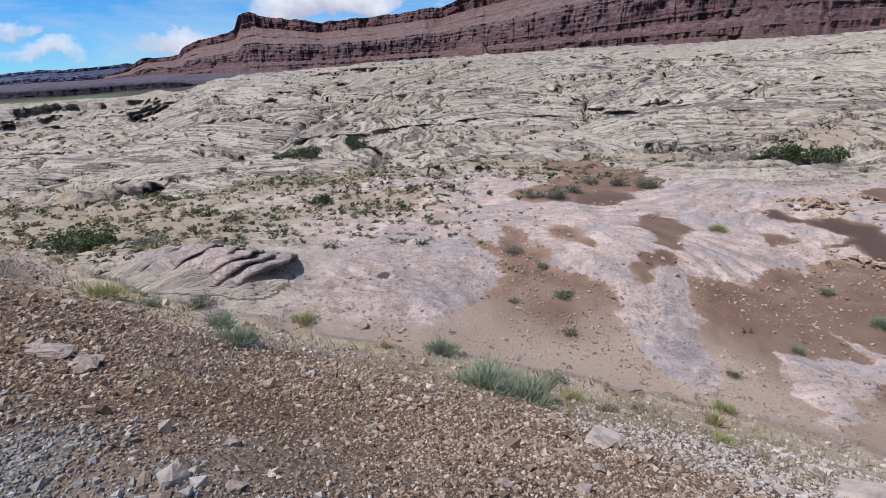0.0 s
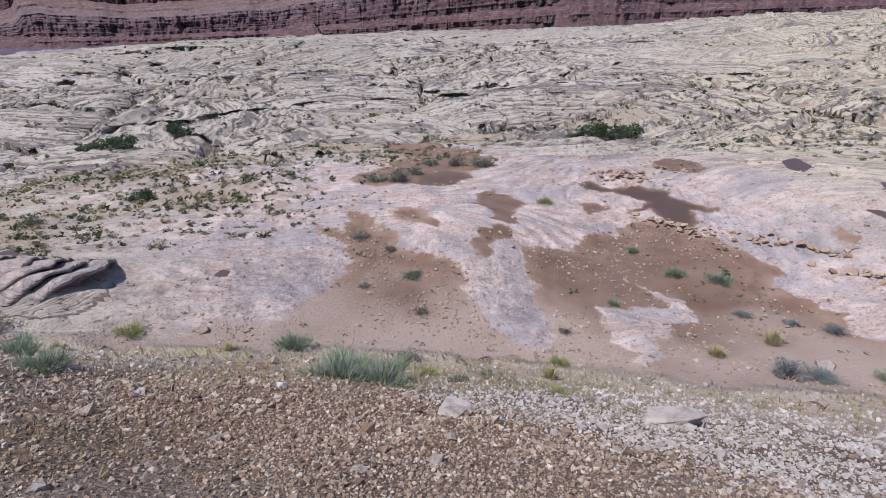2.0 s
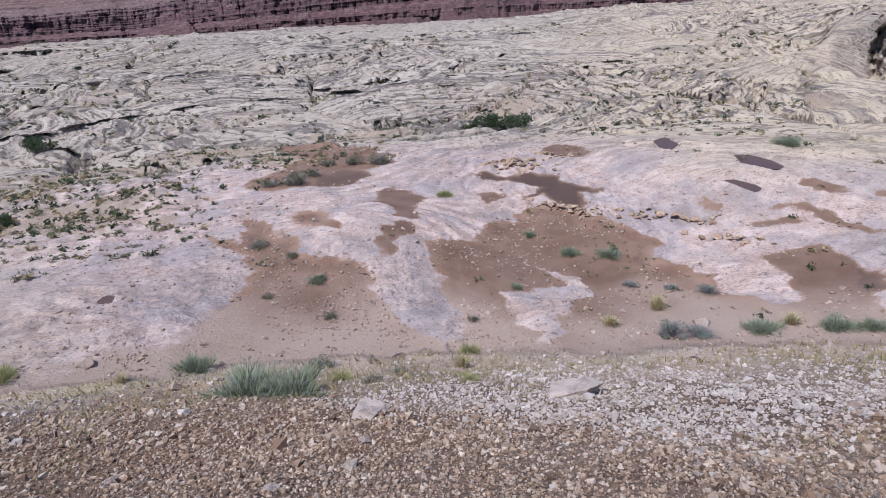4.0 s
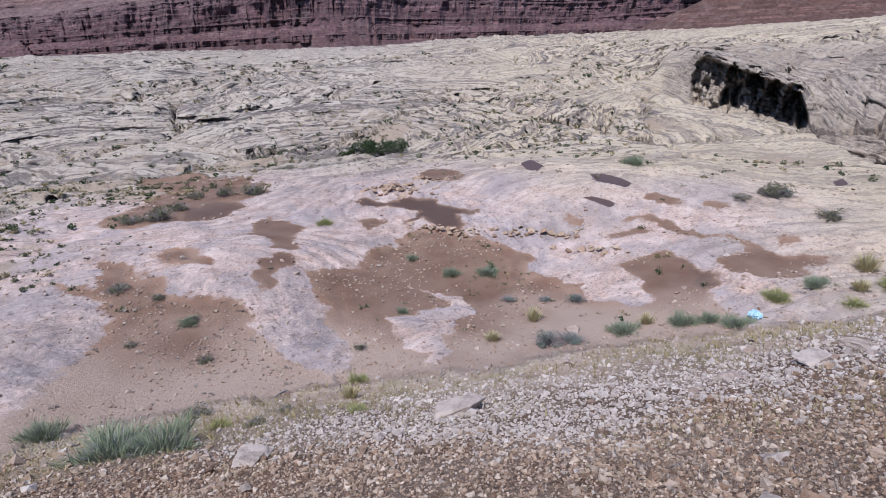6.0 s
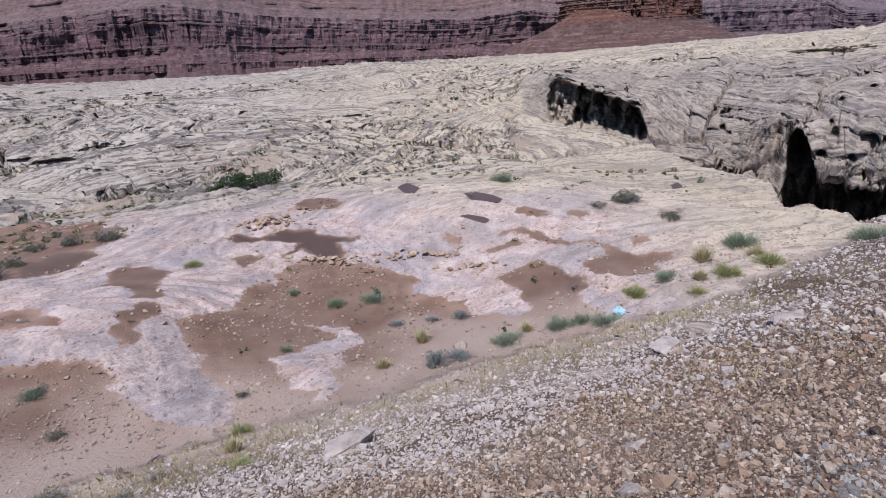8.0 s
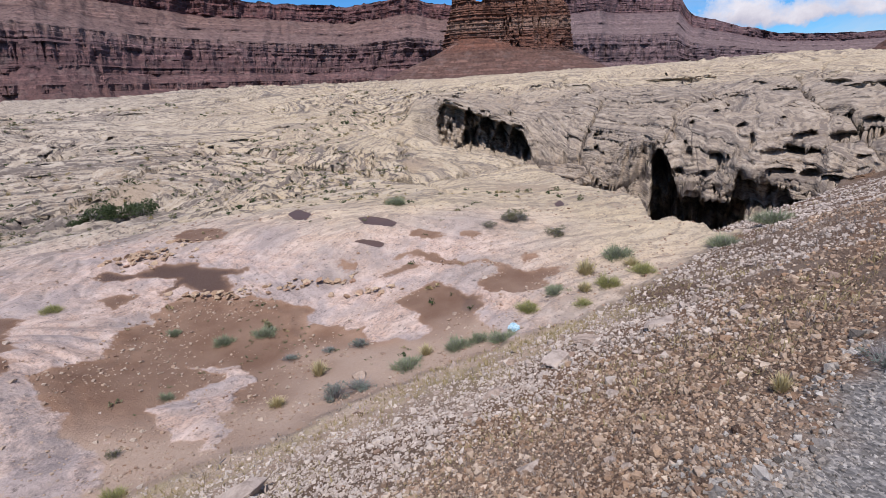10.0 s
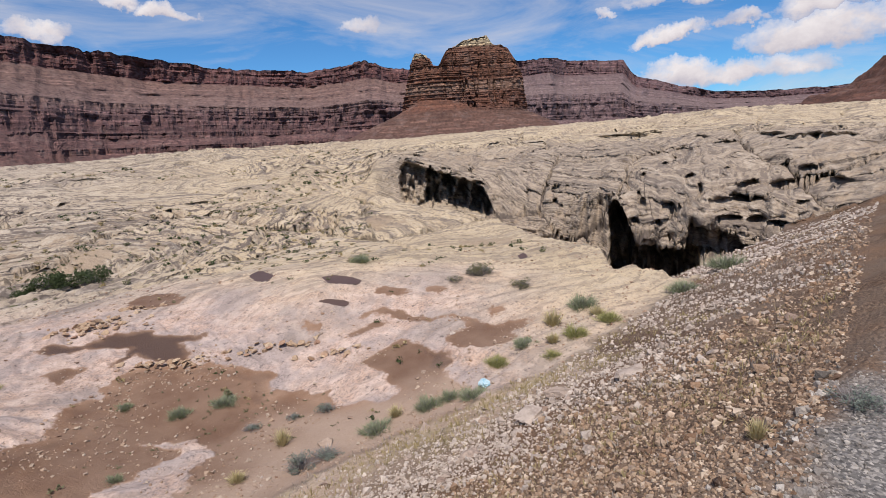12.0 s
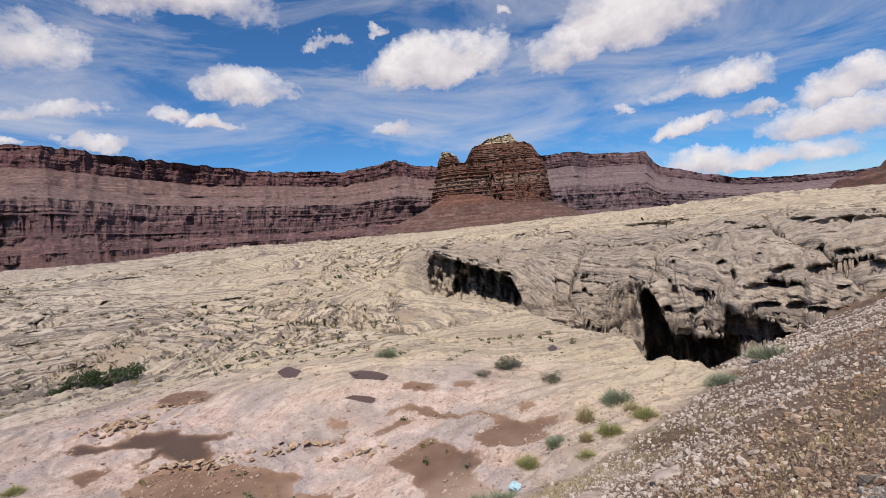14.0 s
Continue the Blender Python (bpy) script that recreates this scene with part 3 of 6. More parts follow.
POOLS = {
    "a": [(18.58, 15.92), (19.61, 16.2), (18.94, 14.81), (17.84, 14.23), (17.81, 14.92)],
    "b": [(18.51, 12.11), (18.93, 11.66), (18.75, 10.77), (18.31, 10.05), (17.64, 9.84), (17.73, 10.62), (17.68, 11.24)],
    "c": [(16.44, 11.01), (16.82, 10.74), (16.76, 9.98), (16.56, 9.56), (15.99, 9.48), (16.26, 10.31)],
    "d": [(-6.4, 12.97), (-6.47, 13.6), (-6.05, 13.39), (-5.83, 12.63), (-5.97, 12.3)],
    "e": [(-1.89, 11.44), (-1.7, 11.72), (-1.5, 11.56), (-1.57, 11.2), (-1.79, 11.29)],
    "f": [(23.53, 4.98), (24.39, 4.86), (23.58, 4.47), (23.09, 4.53), (22.93, 4.71)],
}


def inside(x, y, outline):
    """Metres inside an outline (negative outside)."""
    best, odd = np.full(x.shape, 1e9), np.zeros(x.shape, bool)
    for (ax, ay), (bx, by) in zip(outline, outline[1:] + outline[:1]):
        dx, dy = bx - ax, by - ay
        s = np.clip(((x - ax) * dx + (y - ay) * dy) / (dx * dx + dy * dy), 0, 1)
        best = np.minimum(best, np.hypot(x - ax - s * dx, y - ay - s * dy))
        cross = (ay > y) != (by > y)
        if dy:
            odd ^= cross & (x < ax + (y - ay) * dx / dy)
    return np.where(odd, best, -best)


# hollows in the gorge wall and the dome: bearing, height (degrees), half width, half height, depth in metres
HOLES = [
    (-94.0, -2.24, 0.78, 0.35, 2.3), (-99.2, -5.60, 0.54, 0.39, 2.1), (-99.9, -5.42, 0.62, 0.39, 2.1), (-102.2, -5.79, 0.97, 0.66, 2.5), (-98.8, -7.00, 2.41, 0.39, 3.1),
    (-80.8, -5.24, 0.35, 0.23, 1.9), (-81.7, -5.47, 0.35, 0.27, 1.9), (-82.9, -5.59, 0.39, 0.23, 1.9), (-90.4, -4.37, 0.35, 0.31, 1.9), (-89.7, -6.34, 0.39, 0.27, 1.9),
    (-87.0, -6.79, 0.47, 0.43, 2.0), (-90.3, -7.45, 0.47, 0.27, 2.0), (-93.0, -7.62, 0.93, 0.35, 2.5), (-88.5, -0.73, 2.72, 0.35, 3.1), (-91.0, -0.66, 0.78, 0.35, 2.3),
    (-104.1, -1.53, 3.10, 0.35, 3.1), (-100.8, -1.15, 1.16, 0.27, 2.7), (-105.0, -5.40, 2.72, 0.54, 3.1), (-102.4, -3.92, 0.62, 0.39, 2.1), (-91.9, -9.10, 0.35, 0.23, 1.9),
    (-89.5, -9.04, 0.47, 0.35, 2.0), (-94.5, -4.70, 0.43, 0.31, 1.9), (-73.5, -4.65, 0.85, 0.20, 2.4), (-70.1, -2.89, 0.54, 0.20, 2.1), (-86.1, -7.33, 0.31, 0.39, 1.8),
    (-92.1, -3.41, 0.28, 0.23, 1.8), (-104.0, -4.12, 0.85, 0.27, 2.4), (-103.8, -7.09, 0.54, 0.23, 2.1), (-97.5, -1.70, 1.01, 0.23, 2.5), (-95.3, -1.06, 0.62, 0.23, 2.1),
    (-102.1, -9.13, 1.01, 0.43, 2.5), (-100.5, -8.86, 0.85, 0.47, 2.4), (-98.1, -8.66, 1.16, 0.31, 2.7), (-105.4, -9.17, 0.97, 0.54, 2.5), (-95.4, -5.86, 0.28, 0.62, 1.7),
    (-103.8, -10.68, 0.78, 0.35, 2.3), (-81.7, -6.89, 0.28, 0.27, 1.7), (-67.0, -1.56, 0.39, 0.27, 1.9), (-92.9, -10.69, 0.28, 0.27, 1.8), (-97.6, -3.97, 0.28, 0.20, 1.8),
]
DOME_HOLES = [
    (16.2, -2.4, 0.8, 0.28, 2.5), (13.3, -2.8, 0.7, 0.35, 2.5), (17.6, -3.0, 0.5, 0.25, 2), (10.6, -1.9, 0.5, 0.2, 2), (8.2, -0.55, 2.2, 0.14, 2), (12.0, -0.8, 1.4, 0.14, 2),
    (1.5, -2.4, 0.5, 0.15, 1.5), (5.3, -2.0, 0.4, 0.15, 1.5), (-17.5, -6.4, 2.0, 0.4, 2.0), (-15.4, -5.9, 1.2, 0.35, 2.0), (-10.0, -6.5, 1.6, 0.3, 1.5), (-21.0, -5.5, 1.2, 0.25, 1.5),
    (-3.0, -6.3, 2.0, 0.2, 1.5), (3.5, -6.6, 2.4, 0.22, 1.5), (-45.0, -4.6, 1.5, 0.2, 1.5),
    (12.0, -7.2, 4.0, 0.35, 2.0), (6.0, -6.9, 2.0, 0.3, 1.5),
]
SWELL = [(-8.3, 9.6), (-8.2, 11.6), (-6.8, 12.9), (-5.0, 12.3), (-3.5, 10.9), (-3.15, 9.9), (-3.9, 8.9), (-5.6, 8.8)]  # a low split ledge near the foot of the bank

SWEEP = ([7.5, 8.6, 9.3, 9.87, 10.3, 11.0, 11.9, 12.6, 13.5], [-3.0, -1.75, -0.95, -0.42, -0.08, 0.0, -0.16, -0.45, -0.9])  # how the ledge's layers curve


def cells(x, y, size, seed):
    """Nearest and second nearest of scattered middles: distances, and a random number for the nearest one."""
    gx, gy = np.floor(x / size), np.floor(y / size)
    first, second, pick, aim_x, aim_y = np.full(x.shape, 1e9), np.full(x.shape, 1e9), np.zeros(x.shape), np.zeros(x.shape), np.zeros(x.shape)
    for dx in (-1, 0, 1):
        for dy in (-1, 0, 1):
            px, py = gx + dx, gy + dy
            d = np.hypot(x - (px + 0.15 + 0.7 * lattice(px, py, seed)) * size, y - (py + 0.15 + 0.7 * lattice(px, py, seed + 1)) * size)
            near = d < first
            second = np.where(near, first, np.minimum(second, d))
            pick = np.where(near, lattice(px, py, seed + 2), pick)
            aim_x, aim_y = np.where(near, (px + 0.5) * size, aim_x), np.where(near, (py + 0.5) * size, aim_y)
            first = np.where(near, d, first)
    return first, second, pick, aim_x, aim_y


def bedding(x, y, z, pick, mid_x, mid_y):
    """The swept layers of the old dunes: in each block of rock they curve round a middle of its own."""
    turn = 0.4 + 2.4 * pick + 3.1 * (np.floor(pick * 37) % 2)
    arm = 9 + 16 * (np.floor(pick * 91) % 10) / 10
    ring = np.hypot(x - mid_x - arm * np.cos(turn), y - mid_y - arm * np.sin(turn))
    return z * 1.0 + (0.22 + 0.14 * pick) * ring + 1.6 * fbm(x * 0.05, y * 0.05, 3, 51) + 40 * pick


LOOKUP, POOL_LEVELS = {}, []


def look_up(key, x, y):
    """A value of the ground near a place (within about 30 m of the road)."""
    far, bearing = np.hypot(x, y), np.degrees(np.arctan2(-x, y))
    row = np.interp(far, LOOKUP["rows"], np.arange(len(LOOKUP["rows"])))
    col = np.interp(-bearing, -LOOKUP["turn"], np.arange(len(LOOKUP["turn"])))
    i, j = np.minimum(row.astype(int), len(LOOKUP["rows"]) - 2), np.minimum(col.astype(int), len(LOOKUP["turn"]) - 2)
    u, v, t = row - i, col - j, LOOKUP[key]
    return (t[i, j] * (1 - u) + t[i + 1, j] * u) * (1 - v) + (t[i, j + 1] * (1 - u) + t[i + 1, j + 1] * u) * v


def build_ground():
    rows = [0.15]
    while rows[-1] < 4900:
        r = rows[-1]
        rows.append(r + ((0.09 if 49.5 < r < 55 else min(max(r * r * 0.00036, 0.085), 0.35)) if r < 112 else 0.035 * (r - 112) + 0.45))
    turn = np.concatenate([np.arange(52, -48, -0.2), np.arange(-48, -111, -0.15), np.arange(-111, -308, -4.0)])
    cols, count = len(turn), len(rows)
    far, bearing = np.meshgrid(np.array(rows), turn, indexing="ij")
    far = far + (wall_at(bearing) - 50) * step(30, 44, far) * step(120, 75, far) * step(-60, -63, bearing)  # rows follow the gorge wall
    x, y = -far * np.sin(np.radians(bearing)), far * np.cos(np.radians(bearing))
    z, over = land(x, y)
    plain = 10.0 + 0 * z
    z = np.where(far > 175, EYE - (EYE - z + (plain - EYE + z) * step(175, 260, far)), z)
    bank = step(-0.12, 0.1, over + 0.16 * fbm(x * 1.4, y * 1.4, 3, 61)) * (far < 60)
    along, out = side_and_out(x, y)
    verge = step(1.0, 0.55, out + 0.5 * fbm(x * 1.6, y * 1.6, 3, 62)) * (far < 60)
    rock = (1 - bank)
    # hollows and pools
    close = (far > 4) & (far < 36) & (bearing < 52) & (bearing > -111)
    wx, wy = x[close] + 0.34 * fbm(x[close] * 1.6, y[close] * 1.6, 5, 63, 0.6), y[close] + 0.34 * fbm(x[close] * 1.6, y[close] * 1.6, 5, 64, 0.6)
    depth = np.full(wx.shape, -9.0)
    wetness = np.zeros(wx.shape)
    for name, outline in HOLLOWS.items():
        d = inside(wx, wy, outline)
        depth = np.maximum(depth, d)
        if name in WETNESS:
            wetness = np.maximum(wetness, WETNESS[name] * step(-0.1, 0.25, d))
    depth = np.where(inside(wx, wy, TONGUE) > -0.05, -inside(wx, wy, TONGUE), depth)
    basin = step(0.2, 1.4, wx * 0.5 + wy * 0.866 - 7.5)
    wetness = np.maximum(wetness, 0.75 * basin * step(0.05, 0.6, depth) * step(0.8, 0.25, depth) * (wy > 9.2))
    wetness = np.maximum(wetness, 0.38 * step(0.3, 1.0, depth) * basin)
    silt, wet, grey = np.zeros(x.shape), np.zeros(x.shape), np.zeros(x.shape)
    soft = 0.22 + 0.6 * step(9.5, 6.5, side_and_out(wx, wy)[1])
    silt[close] = step(-1, 1, depth / soft)
    wet[close] = wetness
    grey[close] = step(-0.3, 0.5, inside(wx, wy, GREY))
    z[close] -= 0.03 * step(-0.5, 0.5, depth)
    grey = np.maximum(grey, 0.75 * mound(x, y, 0.5, 11.5, 3.0) * rock)
    scrub = np.zeros(x.shape)
    for cx, cy, r in ((-14, 20, 7), (-9, 17, 4.5), (-3, 20, 4), (-22, 24, 8), (-8, 27, 6), (12, 34, 5), (5, 25, 3), (24, 35, 4), (-11, 12, 2.5), (-5, 32, 6), (2, 34, 5), (38, 19, 3), (30, 8, 3)):
        scrub = np.maximum(scrub, 0.9 * mound(x, y, cx, cy, r))
    scrub = np.maximum(scrub, 0.45 * step(30, 45, far) * step(0.02, 0.2, fbm(x * 0.06, y * 0.1, 3, 66)))
    scrub *= rock
    pink = rock * step(1.0, 0.0, (far + 8 * fbm(x * 0.1, y * 0.1, 3, 65) - np.interp(bearing, [-75, -55, -40, -20], [14, 15, 20, 24])) / 9) * step(30, 5, bearing) * (1 - 0.5 * step(-70, -88, bearing))
    # blocks of layered rock, each with its own slant, parted by joints, their ledges standing out over the dip below
    qx, qy = x + 3.0 * fbm(x * 0.08, y * 0.08, 3, 80), 1.5 * (y + 3.0 * fbm(x * 0.08, y * 0.08, 3, 81))
    first, second, pick, mid_x, mid_y = cells(qx, qy, 17.0, 82)
    gap = second - first
    open_rock = step(20, 38, far) * rock * step(210, 150, far)
    wild = np.clip(0.75 + 1.6 * fbm(x * 0.035, y * 0.035, 3, 67), 0.25, 1.0) * open_rock
    wild = np.maximum(wild, 0.85 * step(-62, -66, bearing) * step(-1, 3, far - wall_at(bearing)) * step(120, 90, far))
    wild = wild * (1 - 0.45 * mound(x, y, 30, 14, 10))
    z = z + 0.4 * wild * (step(0, 3.5, gap) - 0.6)
    z = z - 0.6 * open_rock * step(0.6, 0.0, gap)
    small, next_one, chip, _, _ = cells(qx * 1.0 + 50, qy * 0.8, 3.2, 86)
    z = z + 0.09 * wild * (step(0, 0.8, next_one - small) - 0.5) * (chip > 0.35)
    # where the joints run, for the shade painted into them
    crack_shade = np.maximum(open_rock * step(0.45, 0.1, gap), wild * (chip > 0.35) * step(0.16, 0.02, next_one - small) * step(-0.1, 0.15, fbm(x * 0.12, y * 0.12, 3, 88)))
    bed = bedding(qx, qy / 1.5, z, pick, mid_x, mid_y / 1.5)
    push = np.zeros(x.shape)
    uphill = np.gradient(bed, axis=0) > 0
    for rate, tall, seed in ((0.7, 1.05, 68), (1.9, 0.40, 69)):
        tread = bed * rate + 0.5 * fbm(x * 0.2, y * 0.2, 2, seed)
        part = tread - np.floor(tread)
        keep = np.clip(0.2 + 2.2 * soft_noise(np.floor(tread) * 3.7 + x * 0.03, pick * 90 + y * 0.03, seed + 5) + 0.4, 0, 1)
        lift = np.where(part < 0.82, part / 0.82, (1 - part) / 0.18)
        z = z + tall * wild * keep * (lift - 0.5)
        reach, first_part = (1.2, 0.70) if tall > 0.5 else (0.65, 0.58)
        push = push + np.where(uphill, 1, 0) * wild * np.clip(keep * 1.5, 0, 1) * reach * step(first_part, first_part + 0.14, part) * step(1.0, 0.94, part)
    tread = bed * 4.0 + 0.6 * fbm(x * 0.4, y * 0.4, 2, 90)
    part = tread - np.floor(tread)
    z = z + 0.085 * rock * step(0.0, 0.9, gap) * (far > 9) * (1 - silt) * (np.where(part < 0.8, part / 0.8, (1 - part) / 0.2) - 0.5)
    z = z - 0.05 * rock * step(0.018, 0.0, np.abs(fbm(x * 0.4, y * 0.4, 3, 70))) * step(24, 34, far) * (1 - silt)
    z = z + 0.07 * fbm(x * 1.9, y * 1.9, 4, 72) * step(4, 9, far) * (1 - 0.5 * step(20, 35, far)) * (1 - silt) * rock
    z = z + 0.25 * rock * np.clip(fbm(x * 0.35, y * 0.35, 4, 78), 0, 1) * step(9, 16, far) * (1 - 0.6 * step(20, 35, far)) * (1 - silt)
    # the split ledge by the bank
    swell = inside(x[close] + 0.25 * fbm(x[close] * 1.5, y[close] * 1.5, 3, 91), y[close] + 0.25 * fbm(x[close] * 1.5, y[close] * 1.5, 3, 92), SWELL)
    cx, cy = x[close], y[close]
    lift, sweep = 0.24 * step(-0.2, 1.8, swell), np.interp(cy, SWEEP[0], SWEEP[1])
    z[close] += lift
    on_swell = step(0.0, 0.5, swell)
    bed[close] += (1.1 * (cx - sweep) + 0.5 * fbm(cx * 0.5, cy * 0.5, 2, 97) - bed[close]) * (on_swell > 0.5)
    for outline in POOLS.values():
        d = inside(x[close], y[close], outline)
        zc = z[close]
        level = np.percentile(zc[np.abs(d) < 0.15], 55)
        z[close] = zc + (level - 0.04 - 0.06 * step(0, 0.15, d) - zc) * step(-0.2, 0.0, d)
        POOL_LEVELS.append(level - 0.044)
    # hollows reach in under the rock
    height = np.degrees(np.arctan2(z - EYE, far))
    area = (far > 38) & (far < 135) & (bearing < 46) & (bearing > -111)
    fb, fh, ff = bearing[area], height[area], far[area]
    hb, hh = fb + 0.35 * fbm(fb * 0.9, fh * 0.9, 2, 73), fh + 0.16 * fbm(fb * 0.9, fh * 0.9, 2, 74)
    add = np.zeros(hb.shape)
    wall = wall_at(fb)
    face = (ff > wall - 0.5) * (ff < wall + FACE + 2) * step(-61.5, -63.2, fb)
    low_cliff = 3.2 * step(0.12, 0.4, np.abs(np.gradient(z, axis=0))[area]) * (fb > 26) * (ff > 95) * (fh < -1.9) * np.maximum(step(-0.02, 0.12, fbm(fb * 0.9, ff * 0.03, 3, 98)), step(30.4, 29.8, fb))
    ribs = np.abs(fbm(fb * 1.3 + 0.2 * fh, fh * 0.12, 3, 95)) * (0.5 + 2.2 * step(-83.5, -84.5, fb) * step(-88.5, -87, fb)) + 1.2 * np.abs(fbm(fb * 0.35, fh * 1.1 + fb * 0.25, 3, 96))
    add = np.maximum(low_cliff, face * ribs * step(-1.2, -3.0, fh))
    rb, rh = fb + 0.22 * fbm(fb * 2.5, fh * 2.5, 3, 73), fh + 0.22 * fbm(fb * 2.5, fh * 2.5, 3, 74)
    for reach, fine, outline in RECESSES:
        inner = inside(rb, rh, outline)
        rough = 0.85 + 0.55 * fbm(fb * fine, fh * 0.35 * fine, 4, 99, 0.6)
        add = np.maximum(add, reach * rough * step(-0.05, 0.35, inner) * ((ff > wall - 0.5) if outline[0][0] < -61 else (ff > 55)))
    for b, h, w, t, deep in HOLES + DOME_HOLES:
        add = np.maximum(add, deep * step(1.25, 0.5, np.hypot((hb - b) / w, (hh - h) / t)))
    push[area] = np.maximum(push[area], add)
    x, y = x - push * np.sin(np.radians(bearing)), y + push * np.cos(np.radians(bearing))
    LOOKUP.update(rows=np.array(rows), turn=turn, z=z, bank=bank, silt=silt, scrub=scrub, wild=wild, gap=gap)
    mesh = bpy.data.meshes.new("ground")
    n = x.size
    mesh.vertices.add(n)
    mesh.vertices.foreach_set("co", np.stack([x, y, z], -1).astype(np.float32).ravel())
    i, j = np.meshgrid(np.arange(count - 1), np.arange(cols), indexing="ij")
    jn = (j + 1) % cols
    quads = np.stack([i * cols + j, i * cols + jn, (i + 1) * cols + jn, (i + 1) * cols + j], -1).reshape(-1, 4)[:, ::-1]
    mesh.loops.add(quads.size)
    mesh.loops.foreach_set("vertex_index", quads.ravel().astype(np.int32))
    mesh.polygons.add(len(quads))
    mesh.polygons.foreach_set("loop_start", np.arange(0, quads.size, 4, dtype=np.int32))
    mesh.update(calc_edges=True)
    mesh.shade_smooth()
    for name, value in (("silt", silt), ("wet", wet), ("bank", bank), ("verge", verge), ("bed", bed), ("pink", pink), ("grey", grey), ("scrub", scrub), ("crack_shade", crack_shade), ("plain", step(170, 230, far)), ("meadow", step(385, 420, far) * step(530, 490, far) * step(29, 32, bearing)), ("cream", step(-30, -52, bearing)), ("tan", 0.95 * step(-61, -66, bearing) * step(-1, 2, far - wall_at(bearing)) * step(105, 70, far)), ("dust", step(2.2, 0.1, -over + 1.5 * fbm(x * 0.6, y * 0.6, 3, 77))), ("foot", bank * step(1.5, 0.1, over + 0.8 * fbm(x, y, 3, 79) + 2 * step(9, 13, along))), ("lined", step(0.05, 0.6, gap) * np.clip(wild * (1 - 0.62 * step(-61, -66, bearing) * (far > 30)) + (0.42 - 0.2 * pink) * rock + 0.1 * mound(x, y, -5.8, 10.8, 2.0), 0, 1))):
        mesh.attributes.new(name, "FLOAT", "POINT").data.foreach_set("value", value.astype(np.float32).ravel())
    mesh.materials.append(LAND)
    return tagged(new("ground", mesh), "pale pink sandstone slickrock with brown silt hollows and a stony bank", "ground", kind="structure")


ground = build_ground()


def grid_mesh(name, x, y, z, mat, values=(), smooth=True):
    """One mesh from a grid of places."""
    rows, cols = x.shape
    mesh = bpy.data.meshes.new(name)
    mesh.vertices.add(x.size)
    mesh.vertices.foreach_set("co", np.stack([x, y, z], -1).astype(np.float32).ravel())
    i, j = np.meshgrid(np.arange(rows - 1), np.arange(cols - 1), indexing="ij")
    quads = np.stack([i * cols + j, i * cols + j + 1, (i + 1) * cols + j + 1, (i + 1) * cols + j], -1).reshape(-1, 4)
    mesh.loops.add(quads.size)
    mesh.loops.foreach_set("vertex_index", quads.ravel().astype(np.int32))
    mesh.polygons.add(len(quads))
    mesh.polygons.foreach_set("loop_start", np.arange(0, quads.size, 4, dtype=np.int32))
    mesh.update(calc_edges=True)
    if smooth:
        mesh.shade_smooth()
    else:
        mesh.shade_flat()
    for key, value in values:
        mesh.attributes.new(key, "FLOAT", "POINT").data.foreach_set("value", np.broadcast_to(value, x.shape).astype(np.float32).ravel())
    mesh.materials.append(mat)
    return new(name, mesh)


def build_ledge():
    """The split ledge by the bank: thin swept plates, each rising to a rounded, undercut nose."""
    ledge = tagged(new("rock_ledge"), "low split sandstone ledge with swept undercut layers", "rock", kind="structure")
    section = np.array([(-1.6, -0.6), (-1.2, -0.15), (-0.85, 0.2), (-0.5, 0.55), (-0.25, 0.80), (-0.10, 0.94), (0.0, 0.98), (0.03, 0.90), (0.03, 0.70), (-0.03, 0.60), (-0.12, 0.50), (-0.22, 0.40), (-0.3, 0.0), (-0.35, -0.6)])
    for k, (low, top, edge, high) in enumerate(((9.5, 12.3, -3.66, 0.24), (9.45, 12.2, -3.98, 0.20), (9.4, 12.1, -4.30, 0.18), (9.35, 12.2, -4.72, 0.16), (9.4, 12.3, -5.3, 0.12), (9.5, 12.2, -6.0, 0.10))):
        along = np.linspace(low, top, 110)
        S, Y = np.meshgrid(np.arange(len(section)), along)
        reach, rise = section[S, 0], section[S, 1]
        span = step(low, low + 0.9, Y) * step(top, top - 1.4, Y)
        nose = edge + np.interp(Y, *SWEEP) + 0.10 * fbm(Y * 1.1, 0 * Y + k, 4, 93 + k, 0.6)
        X = nose + reach
        rest = look_up("z", X - 0.1, Y) * 0.5 + look_up("z", nose - 0.7, Y) * 0.5
        Z = rest - 0.16 + 0.14 * span + (rise - 0.5 * (1 - span)) * high + 0.05 * fbm(X * 2.5, Y * 2.5, 4, 111 + k) * (rise > 0.3)
        grid_mesh("plate", X, Y, Z, LAND, (("bed", 0.8 * (X - nose) + 3 * Z + 11 * k), ("pink", 0.75), ("lined", 0.45), ("grey", 0.35))).parent = ledge
    return ledge


build_ledge()


